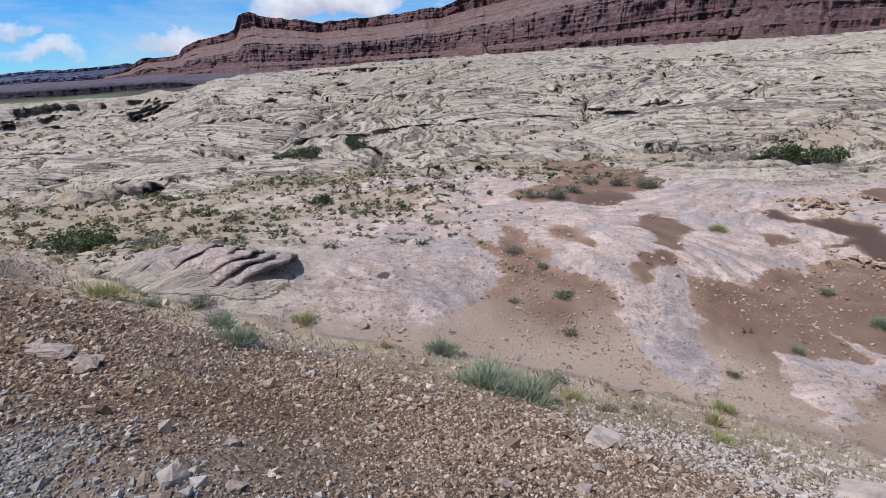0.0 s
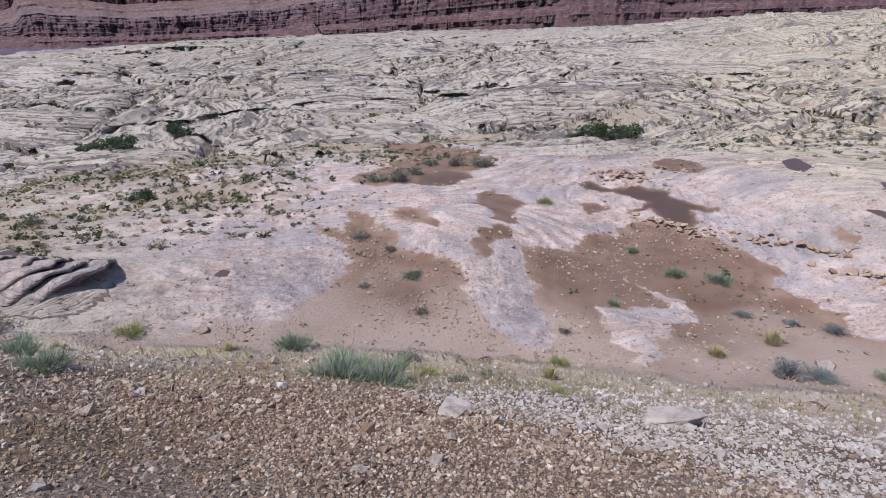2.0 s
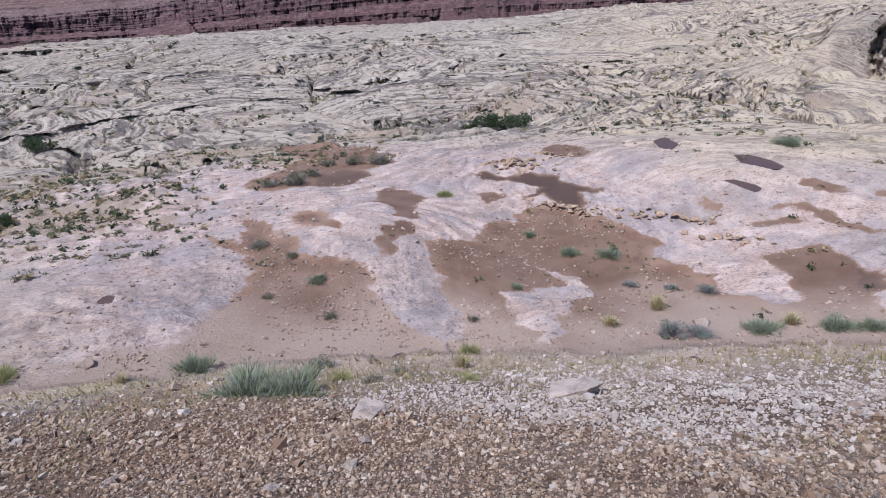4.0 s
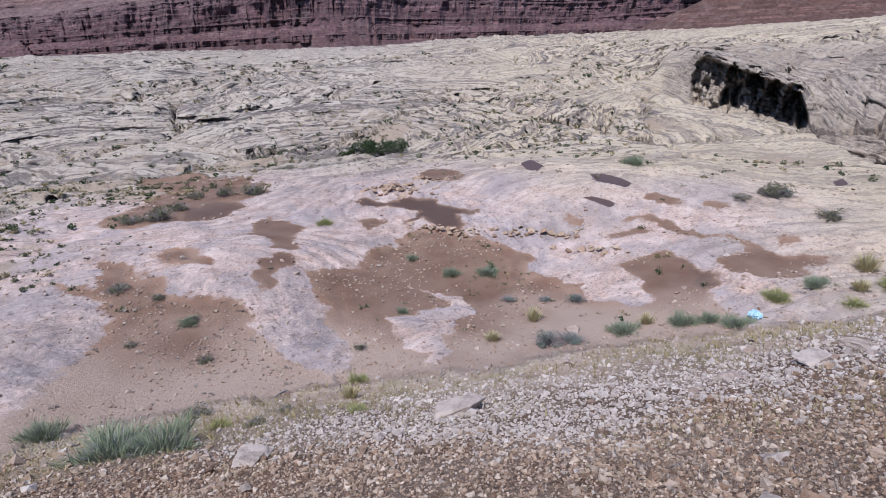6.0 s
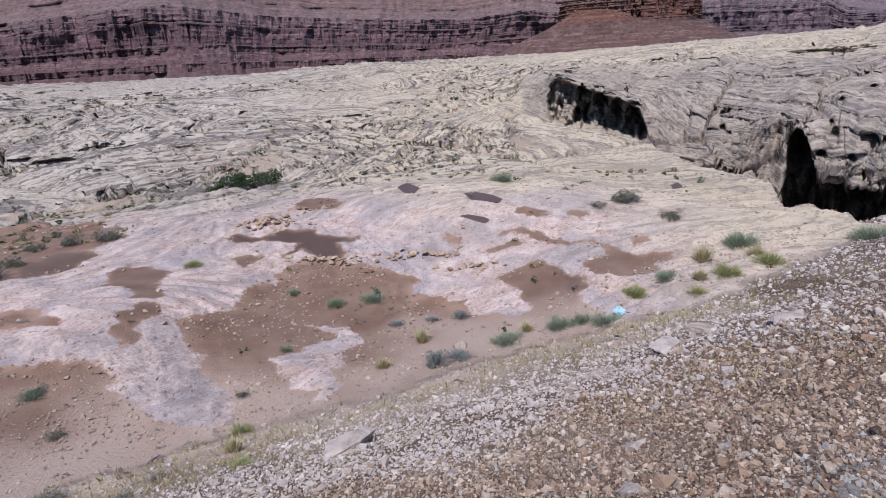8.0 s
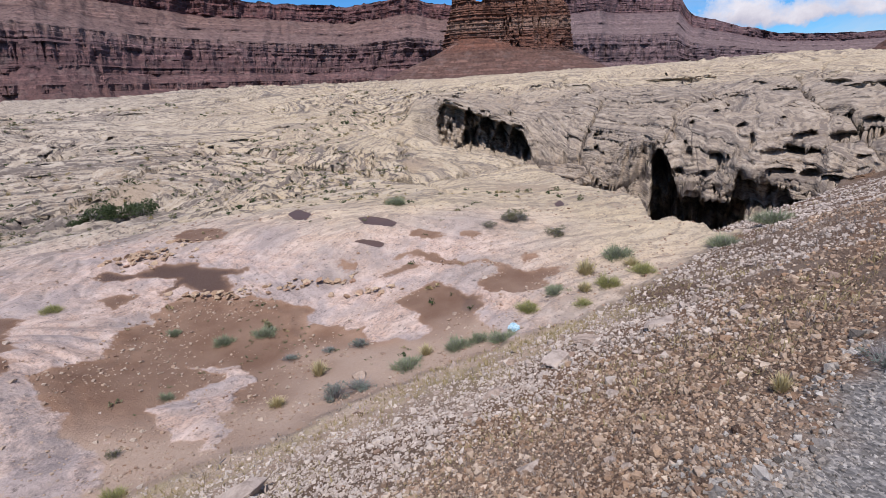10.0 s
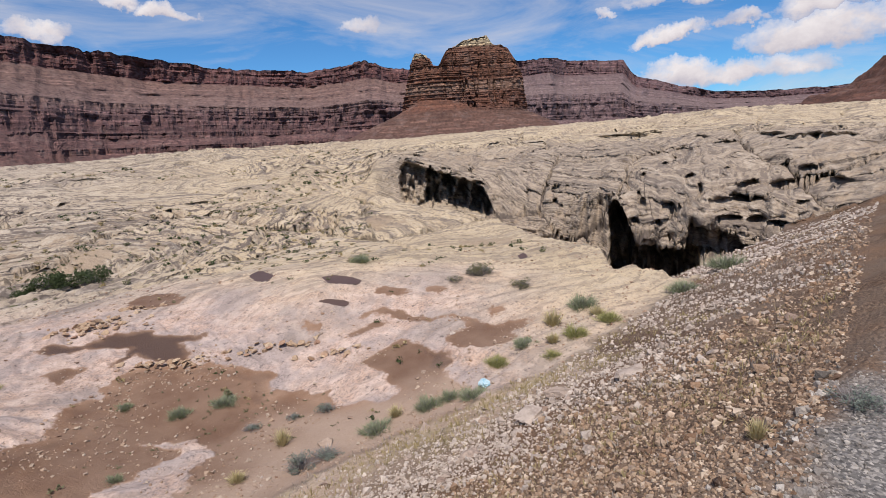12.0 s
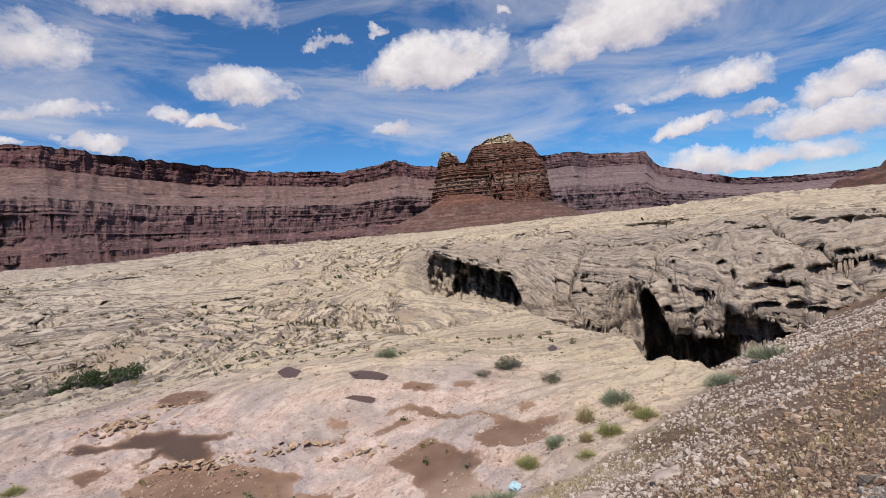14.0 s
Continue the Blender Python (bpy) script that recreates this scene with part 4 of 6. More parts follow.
# ---- mesas, butte and hill ----
PROFILE = [(-0.30, -30, 0), (0.03, 40, 0), (0.035, 42, 1), (0.08, 50, 0.8), (0.09, 70, 0.3), (0.15, 100, 0.2), (0.155, 102, 1), (0.20, 108, 1), (0.21, 122, 0.7), (0.27, 134, 1), (0.275, 146, 1), (0.36, 156, 1), (0.37, 172, 1), (0.42, 180, 1),
           (0.43, 200, 0.6), (0.47, 206, 1), (0.49, 250, 0), (0.60, 330, 0.05), (0.61, 332, 0.6), (0.70, 400, 0.05), (0.78, 450, 0), (0.79, 452, 1), (0.85, 458, 1), (0.86, 468, 0.8), (0.92, 476, 1), (0.93, 486, 1), (1.0, 494, 1), (1.003, 600, 0), (1.01, 1100, 0)]
TIERS = (("talus_slope", 0, 2), ("lower_cliff", 2, 15), ("bench", 15, 20), ("cap_cliff", 20, 28))


def cliff_line(name, bearings, distances, tops_at, tops, mat, seed, label, stretch=1.0, start=None, end=None, stepdeg=0.12):
    """A mesa seen along its side: a talus foot, a lower cliff, a bench and a cap cliff."""
    b = np.arange(bearings[0], bearings[-1], -stepdeg)
    dist = np.interp(-b, -np.array(bearings), distances)
    top = np.interp(-b, -np.array(tops_at), tops)
    part = np.concatenate([np.linspace(k, k + 1, 5 if PROFILE[k + 1][2] < 1 else 7, endpoint=False) for k in range(len(PROFILE) - 1)] + [[len(PROFILE) - 1]])
    f, s, c = (np.interp(part, range(len(PROFILE)), [p[k] for p in PROFILE]) for k in range(3))
    arc = np.cumsum(np.full(b.shape, radians(stepdeg)) * dist)
    A, F = np.meshgrid(arc, f)
    S, C = np.broadcast_to(s[:, None], A.shape) * stretch, np.broadcast_to(c[:, None], A.shape)
    spur = 70 - np.abs(fbm(A / 420, 0 * A + F * 0.4, 3, seed)) * 280
    notch = (22 - np.abs(fbm(A / 90, F * 1.2, 4, seed + 9, 0.6)) * 95) * (0.4 + 0.6 * C)
    flute = -np.abs(fbm(A / 30, F * 2, 4, seed + 20, 0.6)) * 46
    blocks = (lattice(np.floor(A / 17 + 0.6 * soft_noise(A / 30, F * 9, seed + 25)), np.floor(F * 26 + 0.5 * soft_noise(A / 40, F, seed + 26)), seed + 27) - 0.5) * 7
    shelf = fbm(A / 200, F * 60, 3, seed + 30) * 6
    wash = np.abs(fbm(A / 90, F * 1.5, 4, seed + 40)) * 50
    S = S - (spur + notch) * (0.45 + 0.55 * np.clip(F * 3, 0, 1)) * stretch + (-flute + blocks + shelf) * C + (1 - C) * (wash - 12 + fbm(A / 12, F * 30, 3, seed + 41) * 7)
    reach = np.clip(fbm(A / 150, 0 * A, 2, seed + 70) * 1.2 - 0.04, 0, 0.2)  # cones of rubble against the foot
    foot = np.interp(reach, f, s) * stretch
    cone = (F < reach) & (F > -0.3)
    S, C = np.where(cone, np.minimum(S, foot - (reach - F) * 420 - np.abs(fbm(A / 22, F * 2, 3, seed + 71)) * 12), S), np.where(cone, 0.0, C)
    D = dist[None, :] + S
    H = np.tan(np.radians(top))[None, :] * (dist[None, :] + 480 * stretch)
    Z = EYE + F * H + (1 - C) * fbm(A / 30, F * 10, 3, seed + 50) * 4 + (F > 0.99) * fbm(A / 60, S / 60, 3, seed + 60) * 8
    B = np.radians(b)[None, :]
    mesa = new(name)
    X, Y = -D * np.sin(B), D * np.cos(B)
    for tier, low, high in TIERS:
        r = slice(int(np.searchsorted(part, low)), int(np.searchsorted(part, high)) + 1)
        grid_mesh(tier, X[r], Y[r], Z[r], mat, (("layer", F[r]), ("face", C[r])), "cliff" not in tier).parent = mesa
    return tagged(mesa, label, "mesa")


cliff_line("mesa", [31.5, 30, 20, 0, -12, -30, -48, -72], [3600, 3500, 2900, 2150, 1700, 1280, 1500, 1950],
           [31.5, 29.4, 28.9, 28.2, 25.7, 25.1, 24.6, 23.7, 23.3, 20.6, 19.9, 19.4, 18.3, 17.2, 12, 5.6, 0, -2, -12, -20, -27, -30, -36.5, -42, -47.5, -56, -59, -62, -66, -72],
           [0.4, 0.9, 1.3, 1.73, 1.8, 1.95, 2.6, 3.0, 3.1, 3.6, 3.85, 4.9, 5.2, 4.85, 4.05, 4.4, 4.9, 5.6, 7.5, 9.3, 10.4, 10.7, 9.9, 9.1, 8.4, 7.6, 7.7, 8.1, 7.3, 6.6], RED, 101,
           "long red sandstone mesa with layered lower and upper cliffs")
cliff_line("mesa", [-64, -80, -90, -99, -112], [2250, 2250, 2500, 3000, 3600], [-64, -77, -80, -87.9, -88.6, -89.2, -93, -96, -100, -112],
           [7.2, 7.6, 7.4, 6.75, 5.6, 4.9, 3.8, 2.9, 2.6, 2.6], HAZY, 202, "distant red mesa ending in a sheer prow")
cliff_line("mesa", [46, 26], [4100, 4200], [46, 38.6, 36, 34, 31, 29.6, 26], [0.7, 1.0, 1.2, 1.1, 1.25, 1.35, 1.2], HAZE_BLUE, 303, "far mesa along the river valley, coloured blue for haze", 0.4)


def build_butte():
    """A sheer layered butte on a red talus cone: a slim tower, a notch, and a broad block with a pale cap."""
    away, unit = 620, 620 * math.tan(radians(1.0))
    centre, right, ahead = aim(-72, 0) * away, aim(-162, 0), aim(-72, 0)
    turn = np.linspace(0, 2 * np.pi, 560)
    v = np.concatenate([np.linspace(0, 1, 18, endpoint=False), 1 + np.linspace(0, 1, 92), 2 + np.linspace(0.03, 1, 24)])
    T, V = np.meshgrid(turn, v)
    box = (np.abs(np.cos(T)) ** 4.5 + np.abs(np.sin(T)) ** 4.5) ** (-1 / 4.5)
    cosine, sine = np.cos(T) * box, np.sin(T) * box
    rise, inward = np.clip(V - 1, 0, 1), np.where(V > 2, 3 - V, 1.0)
    cone = V < 1
    base = np.interp(cosine * 6.4, [-6.4, -4.2, -1.1, 0.6, 1.8, 6.4], [2.7, 3.7, 3.5, 2.8, 2.55, 2.3])
    level = base + rise * 5.5
    for _ in range(3):  # the outline narrows with the height, which the summit line sets in turn
        west = np.interp(level, [2.4, 4.35, 5.8, 7.9, 8.3], [6.5, 6.25, 5.75, 5.25, 5.0])
        east = np.interp(level, [2.3, 4.1, 6.5, 7.5, 8.4, 9.5], [6.4, 6.25, 5.85, 5.3, 4.7, 4.2])
        across = np.where(cosine < 0, west, east) * cosine * inward
        top = np.interp(across, [-6.5, -5.4, -5.1, -4.9, -4.0, -3.7, -3.2, -2.9, -2.3, -1.9, -1.45, -0.4, 0.2, 1.2, 2.4, 2.9, 4.5, 5.2, 6.0, 6.5], [5.5, 7.6, 8.1, 8.3, 8.2, 8.0, 7.6, 7.0, 6.95, 7.6, 8.4, 8.8, 9.15, 9.35, 9.5, 8.6, 8.35, 7.5, 6.4, 4.6])
        level = base + (top - base) * rise
    depth = np.interp(level, [2.3, 8, 9.5], [5.0, 4.2, 3.4]) * sine * inward
    # beds: even courses of hard and soft rock, broken by upright joints that are closest on the sheer block
    arc = np.where(np.abs(np.cos(T)) > np.abs(np.sin(T)), depth, across)
    course = level * 5.2 + 0.5 * fbm(arc * 0.4, level * 0.3, 2, 411)
    hard = lattice(np.floor(course), np.floor(course) * 0, 412)
    lip = step(0.0, 0.25, course - np.floor(course)) * step(1.0, 0.75, course - np.floor(course))
    sheer = step(-1.0, 1.2, across) * step(7.4, 6.4, level)
    joint = np.abs(fbm(arc * 1.1 + 0.1 * level, level * 0.12, 4, 413, 0.6))
    cleft = step(0.10, 0.0, joint) * (0.20 + 0.55 * sheer)
    blocky = (lattice(np.floor(arc * 2.6 + hard * 7), np.floor(course), 414) - 0.5) * 0.16
    shrink = cleft + 0.22 * (1 - hard * lip) * (1 - 0.5 * sheer) + blocky + 0.35 * np.abs(fbm(arc * 0.5, level * 0.25, 3, 415))
    shrink = np.where(cone | (V > 2), 0.0, shrink * step(0, 0.06, rise))
    size = np.hypot(across, depth) + 1e-6
    across, depth = across * (1 - shrink / size), depth * (1 - shrink / size)
    # the cone of rubble, with gullies and thin red ledges
    run = 1 - np.clip(V, 0, 1)
    spread_out = np.where(cosine < 0, 6.5, 4.5) * run ** 0.9 + 0.5 * run * fbm(np.cos(T) * 6, np.sin(T) * 6 + run * 1.5, 4, 416)
    across, depth = across + cosine * spread_out * cone, depth + sine * 4.5 * run * cone
    level = np.where(cone, base * (1 - run) ** 1.25 + 0.22 * run + 0.14 * fbm(np.cos(T) * 12, np.sin(T) * 12 + run * 5, 4, 417), level)
    level = level + (V > 2) * (0.25 * fbm(across * 1.5, depth * 1.5, 3, 418) + 0.10 * lattice(np.floor(across * 4), np.floor(depth * 4), 419))
    tone = level / 9.5
    tone = np.where((across < -3.2) & (level > 7.85), 0.96, tone)
    x, y = centre.x + unit * (across * right.x + depth * ahead.x), centre.y + unit * (across * right.y + depth * ahead.y)
    butte = new("butte")
    for tier, low, high in (("talus_cone", 0, 19), ("cliff", 18, 110), ("summit", 109, 134)):
        r = (slice(low, high), slice(None, None, -1))
        grid_mesh(tier, x[r], y[r], (EYE + level * unit)[r], BUTTE, (("layer", tone[r]), ("face", 1.0 if tier == "cliff" else 0.3)), tier == "talus_cone").parent = butte
    return tagged(butte, "isolated red-brown layered butte with two summits above a talus cone", "butte")


def build_hill():
    """The end of a red slope with a small crag."""
    centre = aim(-121, 0) * 430
    T, R = np.meshgrid(np.linspace(0, 2 * np.pi, 240), np.linspace(0, 1, 130))
    rim = 1 + 0.10 * fbm(np.cos(T) * 2, np.sin(T) * 2, 3, 421)
    x, y = centre.x + 170 * R * rim * np.cos(T), centre.y + 170 * R * rim * np.sin(T)
    drop = np.interp(R, [0, 0.3, 0.36, 0.62, 0.655, 1.0], [64, 56, 44, 24, 18, -4])
    course = drop / 5.5 + 0.4 * fbm(x / 60, y / 60, 3, 425)
    z = EYE + drop + 3.6 * (np.interp(course - np.floor(course), [0, 0.62, 0.8, 1], [0, 0.12, 0.9, 1.0]) - (course - np.floor(course))) + 4 * fbm(x / 20, y / 20, 4, 422) + 3 * np.abs(fbm(np.cos(T) * 8, np.sin(T) * 8, 3, 423)) + 1.4 * fbm(drop / 2, T * 2, 2, 424)
    face = step(0.29, 0.31, R) * step(0.38, 0.36, R) + step(0.60, 0.62, R) * step(0.67, 0.65, R)
    made = grid_mesh("hill", x, y, z, HILL, (("layer", drop / 60), ("face", face)))
    return tagged(made, "red shale hill rising above the slickrock", "hill")


def build_bench():
    """A low dark scarp on the far side of the plain, with pale land behind it."""
    turn = np.arange(52, 8, -0.12)
    shape = [(585, 10.6, 0), (600, 9.0, 0), (601, 8.8, 1), (604, 7.6, 1), (611, 7.2, 0.5), (613, 5.6, 1), (616, 4.6, 1), (640, 4.1, 0), (1000, 3.4, 0), (3500, -12, 0)]
    part = np.linspace(0, len(shape) - 1, 64)
    far, drop, face = (np.interp(part, range(len(shape)), [p[k] for p in shape]) for k in range(3))
    B, R = np.meshgrid(turn, far)
    C = np.broadcast_to(face[:, None], B.shape)
    edge = 90 * fbm(B * 0.22, 0 * B, 3, 431) + 18 * fbm(B * 2.2, 0 * B, 3, 432) + 5 * fbm(B * 9, R * 0.2, 2, 433)
    R = R + edge * step(2500, 640, R)
    Z = EYE - 9 * step(27, 21, B) * (R < 5000) - 3.0 * fbm(B * 0.8, R * 0.006, 4, 435) * (R > 700) - drop[:, None] * (1 + 0.12 * fbm(B * 0.5, R * 0.002, 3, 434) * (R < 1500))
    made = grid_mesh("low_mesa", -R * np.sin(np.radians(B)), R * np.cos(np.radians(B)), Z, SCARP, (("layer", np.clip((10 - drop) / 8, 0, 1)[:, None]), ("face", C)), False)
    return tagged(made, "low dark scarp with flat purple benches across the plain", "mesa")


build_bench()
build_butte()
build_hill()

# ---- stones and plants ----
def part(name, mesh, mat, parent, label=""):
    """One mesh as a part of a thing."""
    made = new(name, mesh)
    if mat and not mesh.materials:
        mesh.materials.append(mat)
    made.parent = parent
    return tagged(made, label) if label else made


def mesh_of(name, places, faces, mat=None, smooth=False):
    """A mesh of triangles from arrays."""
    mesh = bpy.data.meshes.new(name)
    mesh.vertices.add(len(places))
    mesh.vertices.foreach_set("co", np.asarray(places, np.float32).ravel())
    faces = np.asarray(faces, np.int32)
    mesh.loops.add(faces.size)
    mesh.loops.foreach_set("vertex_index", faces.ravel())
    mesh.polygons.add(len(faces))
    mesh.polygons.foreach_set("loop_start", np.arange(0, faces.size, 3, dtype=np.int32))
    mesh.update(calc_edges=True)
    if smooth:
        mesh.shade_smooth()
    else:
        mesh.shade_flat()
    if mat:
        mesh.materials.append(mat)
    return mesh


def spread(name, shapes, x, y, z, size, mat, rng, flat=0.6, label="", category="", tilt=0.5):
    """Many small shapes joined into one mesh."""
    places, faces, base = [], [], 0
    kind = rng.integers(0, len(shapes), len(x))
    for k, (v, f) in enumerate(shapes):
        at = np.nonzero(kind == k)[0]
        if not len(at):
            continue
        n = len(at)
        spin, lean, way = rng.uniform(0, 2 * np.pi, n), rng.normal(0, tilt, n), rng.uniform(0, 2 * np.pi, n)
        scale = size[at][:, None] * np.stack([rng.uniform(0.75, 1.3, n), rng.uniform(0.6, 1.0, n), rng.uniform(flat * 0.7, flat * 1.3, n)], 1)
        p = v[None] * scale[:, None, :]
        c, s = np.cos(lean)[:, None], np.sin(lean)[:, None]
        p = np.stack([p[..., 0], p[..., 1] * c - p[..., 2] * s, p[..., 1] * s + p[..., 2] * c], -1)
        c, s = np.cos(spin)[:, None], np.sin(spin)[:, None]
        p = np.stack([p[..., 0] * c - p[..., 1] * s, p[..., 0] * s + p[..., 1] * c, p[..., 2]], -1)
        p = p + np.stack([x[at], y[at], z[at]], -1)[:, None]
        places.append(p.reshape(-1, 3))
        faces.append((f[None] + (np.arange(n) * len(v))[:, None, None] + base).reshape(-1, 3))
        base += n * len(v)
    made = new(name, mesh_of(name, np.concatenate(places), np.concatenate(faces), mat))
    return tagged(made, label, category, kind="stuff")


def chip_shape(rng):
    """A blocky broken chip: a flat top and bottom of three corners each, turned against one another."""
    ring = np.radians([0, 120, 240])
    low = np.stack([0.55 * np.cos(ring), 0.55 * np.sin(ring), -0.36 + 0 * ring], 1)
    high = np.stack([0.50 * np.cos(ring + 1.05), 0.50 * np.sin(ring + 1.05), 0.40 + 0 * ring], 1)
    v = np.concatenate([low, high]) + rng.normal(0, 0.10, (6, 3))
    f = np.array([[3, 4, 5], [0, 2, 1], [0, 1, 3], [1, 4, 3], [1, 2, 4], [2, 5, 4], [2, 0, 5], [0, 3, 5]])
    return v, f


def rock_mesh(name, rng, flat=0.6, cuts=9, detail=2):
    """A broken stone: the hull of scattered corners, its faces roughened."""
    bm = bmesh.new()
    for _ in range(cuts + 5):
        way = Vector(rng.normal(0, 1, 3)).normalized()
        bm.verts.new(way * rng.uniform(0.42, 0.56))
    hull = bmesh.ops.convex_hull(bm, input=bm.verts)
    bmesh.ops.delete(bm, geom=[v for v in bm.verts if not v.link_faces], context="VERTS")
    if detail > 1:
        bmesh.ops.bevel(bm, geom=bm.edges[:], offset=0.018, segments=1, affect="EDGES", clamp_overlap=True)
    bmesh.ops.triangulate(bm, faces=bm.faces[:])
    for _ in range(detail):
        bmesh.ops.subdivide_edges(bm, edges=[e for e in bm.edges if e.calc_length() > 0.16], cuts=1)
        bmesh.ops.triangulate(bm, faces=bm.faces[:])
    for vert in bm.verts:
        vert.co += vert.co.normalized() * (0.05 * noise.noise(vert.co * 5 + Vector((cuts, flat * 9, 0))) + 0.02 * noise.noise(vert.co * 15))
        vert.co.z *= flat
    mesh = bpy.data.meshes.new(name)
    bm.to_mesh(mesh)
    bm.free()
    mesh.shade_flat()
    return mesh


def stone_material(name, tones, per_object=True, spots=0.5):
    made, tree = material(name)
    where = node(tree, "ShaderNodeTexCoord").outputs["Object"] if per_object else node(tree, "ShaderNodeNewGeometry").outputs["Position"]
    chance = node(tree, "ShaderNodeObjectInfo").outputs["Random"] if per_object else node(tree, "ShaderNodeNewGeometry").outputs["Random Per Island"]
    colour = ramp(tree, chance, [(n / (len(tones) - 1), t) for n, t in enumerate(tones)])
    coarse, fine = speck(tree, where, 3.0 if per_object else 9.0, 6, 0.65), speck(tree, where, 22.0 if per_object else 70.0, 5, 0.7)
    colour = blend(tree, calc(tree, "MULTIPLY", ramp(tree, coarse, [(0.36, 1.0), (0.56, 0.0)]), spots), colour, (0.12, 0.085, 0.065))
    colour = blend(tree, calc(tree, "MULTIPLY", ramp(tree, fine, [(0.52, 0.0), (0.70, 1.0)]), 0.35), colour, (0.55, 0.47, 0.38))
    finish(tree, colour, 0.93, calc(tree, "ADD", coarse, calc(tree, "MULTIPLY", fine, 0.5)), 0.7, 0.05)
    return made


ROCK = stone_material("broken_sandstone", [(0.42, 0.335, 0.27), (0.50, 0.42, 0.36), (0.36, 0.265, 0.20), (0.54, 0.46, 0.40), (0.30, 0.20, 0.145)])
GRAVEL = stone_material("bank_gravel", [(0.075, 0.044, 0.03), (0.52, 0.37, 0.25), (0.21, 0.122, 0.074), (0.74, 0.61, 0.48), (0.33, 0.205, 0.125), (0.50, 0.39, 0.29), (0.14, 0.08, 0.05)], False, 0.35)
PALE = stone_material("pale_rubble", [(0.42, 0.35, 0.30), (0.62, 0.545, 0.48), (0.50, 0.42, 0.355), (0.70, 0.62, 0.55), (0.33, 0.265, 0.22)], False, 0.35)
GRIT = stone_material("road_gravel", [(0.09, 0.085, 0.078), (0.42, 0.385, 0.345), (0.19, 0.175, 0.16), (0.66, 0.615, 0.56), (0.28, 0.245, 0.21), (0.50, 0.455, 0.40), (0.13, 0.115, 0.10)], False, 0.3)
RED_CHIP = stone_material("red_chips", [(0.30, 0.19, 0.13), (0.40, 0.29, 0.21), (0.50, 0.41, 0.33), (0.22, 0.125, 0.085)], False, 0.3)


def seat(x, y, sink=0.0):
    return float(look_up("z", np.array([float(x)]), np.array([float(y)]))[0]) - sink


rng = np.random.default_rng(7)
CHIPS = [chip_shape(rng) for _ in range(9)]
# loose gravel, thinning with the distance from the verge
n = 190000
far, bearing = np.exp(rng.uniform(np.log(1.5), np.log(42), n)), np.radians(rng.uniform(-109, 50, n))
x, y = -far * np.sin(bearing), far * np.cos(bearing)
on_bank = look_up("bank", x, y) > rng.uniform(0.3, 0.7, n)
clump = fbm(x * 0.9, y * 0.9, 3, 501) + fbm(x * 0.25, y * 0.25, 2, 502)
along, out = side_and_out(x, y)
height, over = land(x, y)
far_end = (far > 24) & (bearing < radians(-55))
on_bank &= ~far_end | ((over > 0.05) & (side_and_out(x, y)[1] < 12))
floor_z = np.where(far_end, height, look_up("z", x, y))
keep = on_bank & (clump > rng.uniform(-1.0, 0.15, n)) & (step(0.1, 1.5, over + 2 * step(8, 12, along) + 3 * (far > 20)) > rng.uniform(-0.12, 1.0, n))
gritty = out + 0.5 * fbm(x * 1.6, y * 1.6, 3, 62) < rng.normal(0.86, 0.2, n)
grey_zone = 1.3 * fbm(x * 0.22, y * 0.22, 3, 503) + 0.26 * (out - 3.5) + 0.09 * x * (x < 0.5) > rng.normal(0.05, 0.15, n)
size = np.minimum(far ** 0.72 * np.exp(rng.normal(-5.05, 0.52, n)), 0.15) + 0.003
for name, mat, pick, tag in (("bank_gravel", GRAVEL, keep & ~gritty & ~grey_zone, "brown and tan broken stones covering the bank"),
                             ("pale_rubble", PALE, keep & ~gritty & grey_zone, "pale grey broken stones covering the bank"),
                             ("road_gravel", GRIT, on_bank & gritty & (far < 30), "grey crushed road gravel on the verge")):
    s = size[pick] * (1.15 if mat is GRIT else 1.0)
    spread(name, CHIPS, x[pick], y[pick], floor_z[pick] + 0.10 * s, s, mat, rng, 0.92, tag, "gravel", 0.35)
# the verge: closely strewn crushed stone
n = 26000
far, bearing = np.exp(rng.uniform(np.log(1.7), np.log(9), n)), np.radians(np.where(rng.uniform(0, 1, n) < 0.7, rng.uniform(-112, -60, n), rng.uniform(5, 50, n)))
x, y = -far * np.sin(bearing), far * np.cos(bearing)
keep = side_and_out(x, y)[1] + 0.5 * fbm(x * 1.6, y * 1.6, 3, 62) < rng.normal(0.9, 0.15, n)
x, y, s = x[keep], y[keep], far[keep] ** 0.6 * np.exp(rng.normal(-5.15, 0.4, keep.sum()))
spread("road_gravel", CHIPS, x, y, look_up("z", x, y) + 0.15 * s, s, GRIT, rng, 0.8, "grey and white crushed stone on the road verge", "gravel", 0.4)
# chips on the silt and the rock floor
n = 80000
far, bearing = np.exp(rng.uniform(np.log(6), np.log(30), n)), np.radians(rng.uniform(-92, 40, n))
x, y = -far * np.sin(bearing), far * np.cos(bearing)
silt = look_up("silt", x, y)
dense = fbm(x * 0.5, y * 0.5, 3, 511) + 0.35 * mound(x, y, 10, 11.5, 3.2) + 0.5 * mound(x, y, 15, 3.5, 2.5) + 0.35 * mound(x, y, 1, 6.5, 4) + 0.3 * step(2.5, 0.2, -land(x, y)[1])
keep = (look_up("bank", x, y) < 0.5) & (dense > rng.uniform(0.0, 0.75, n)) & (silt > rng.uniform(-0.25, 0.5, n))
size = np.minimum(far * np.exp(rng.normal(-5.75, 0.5, n)), 0.14)
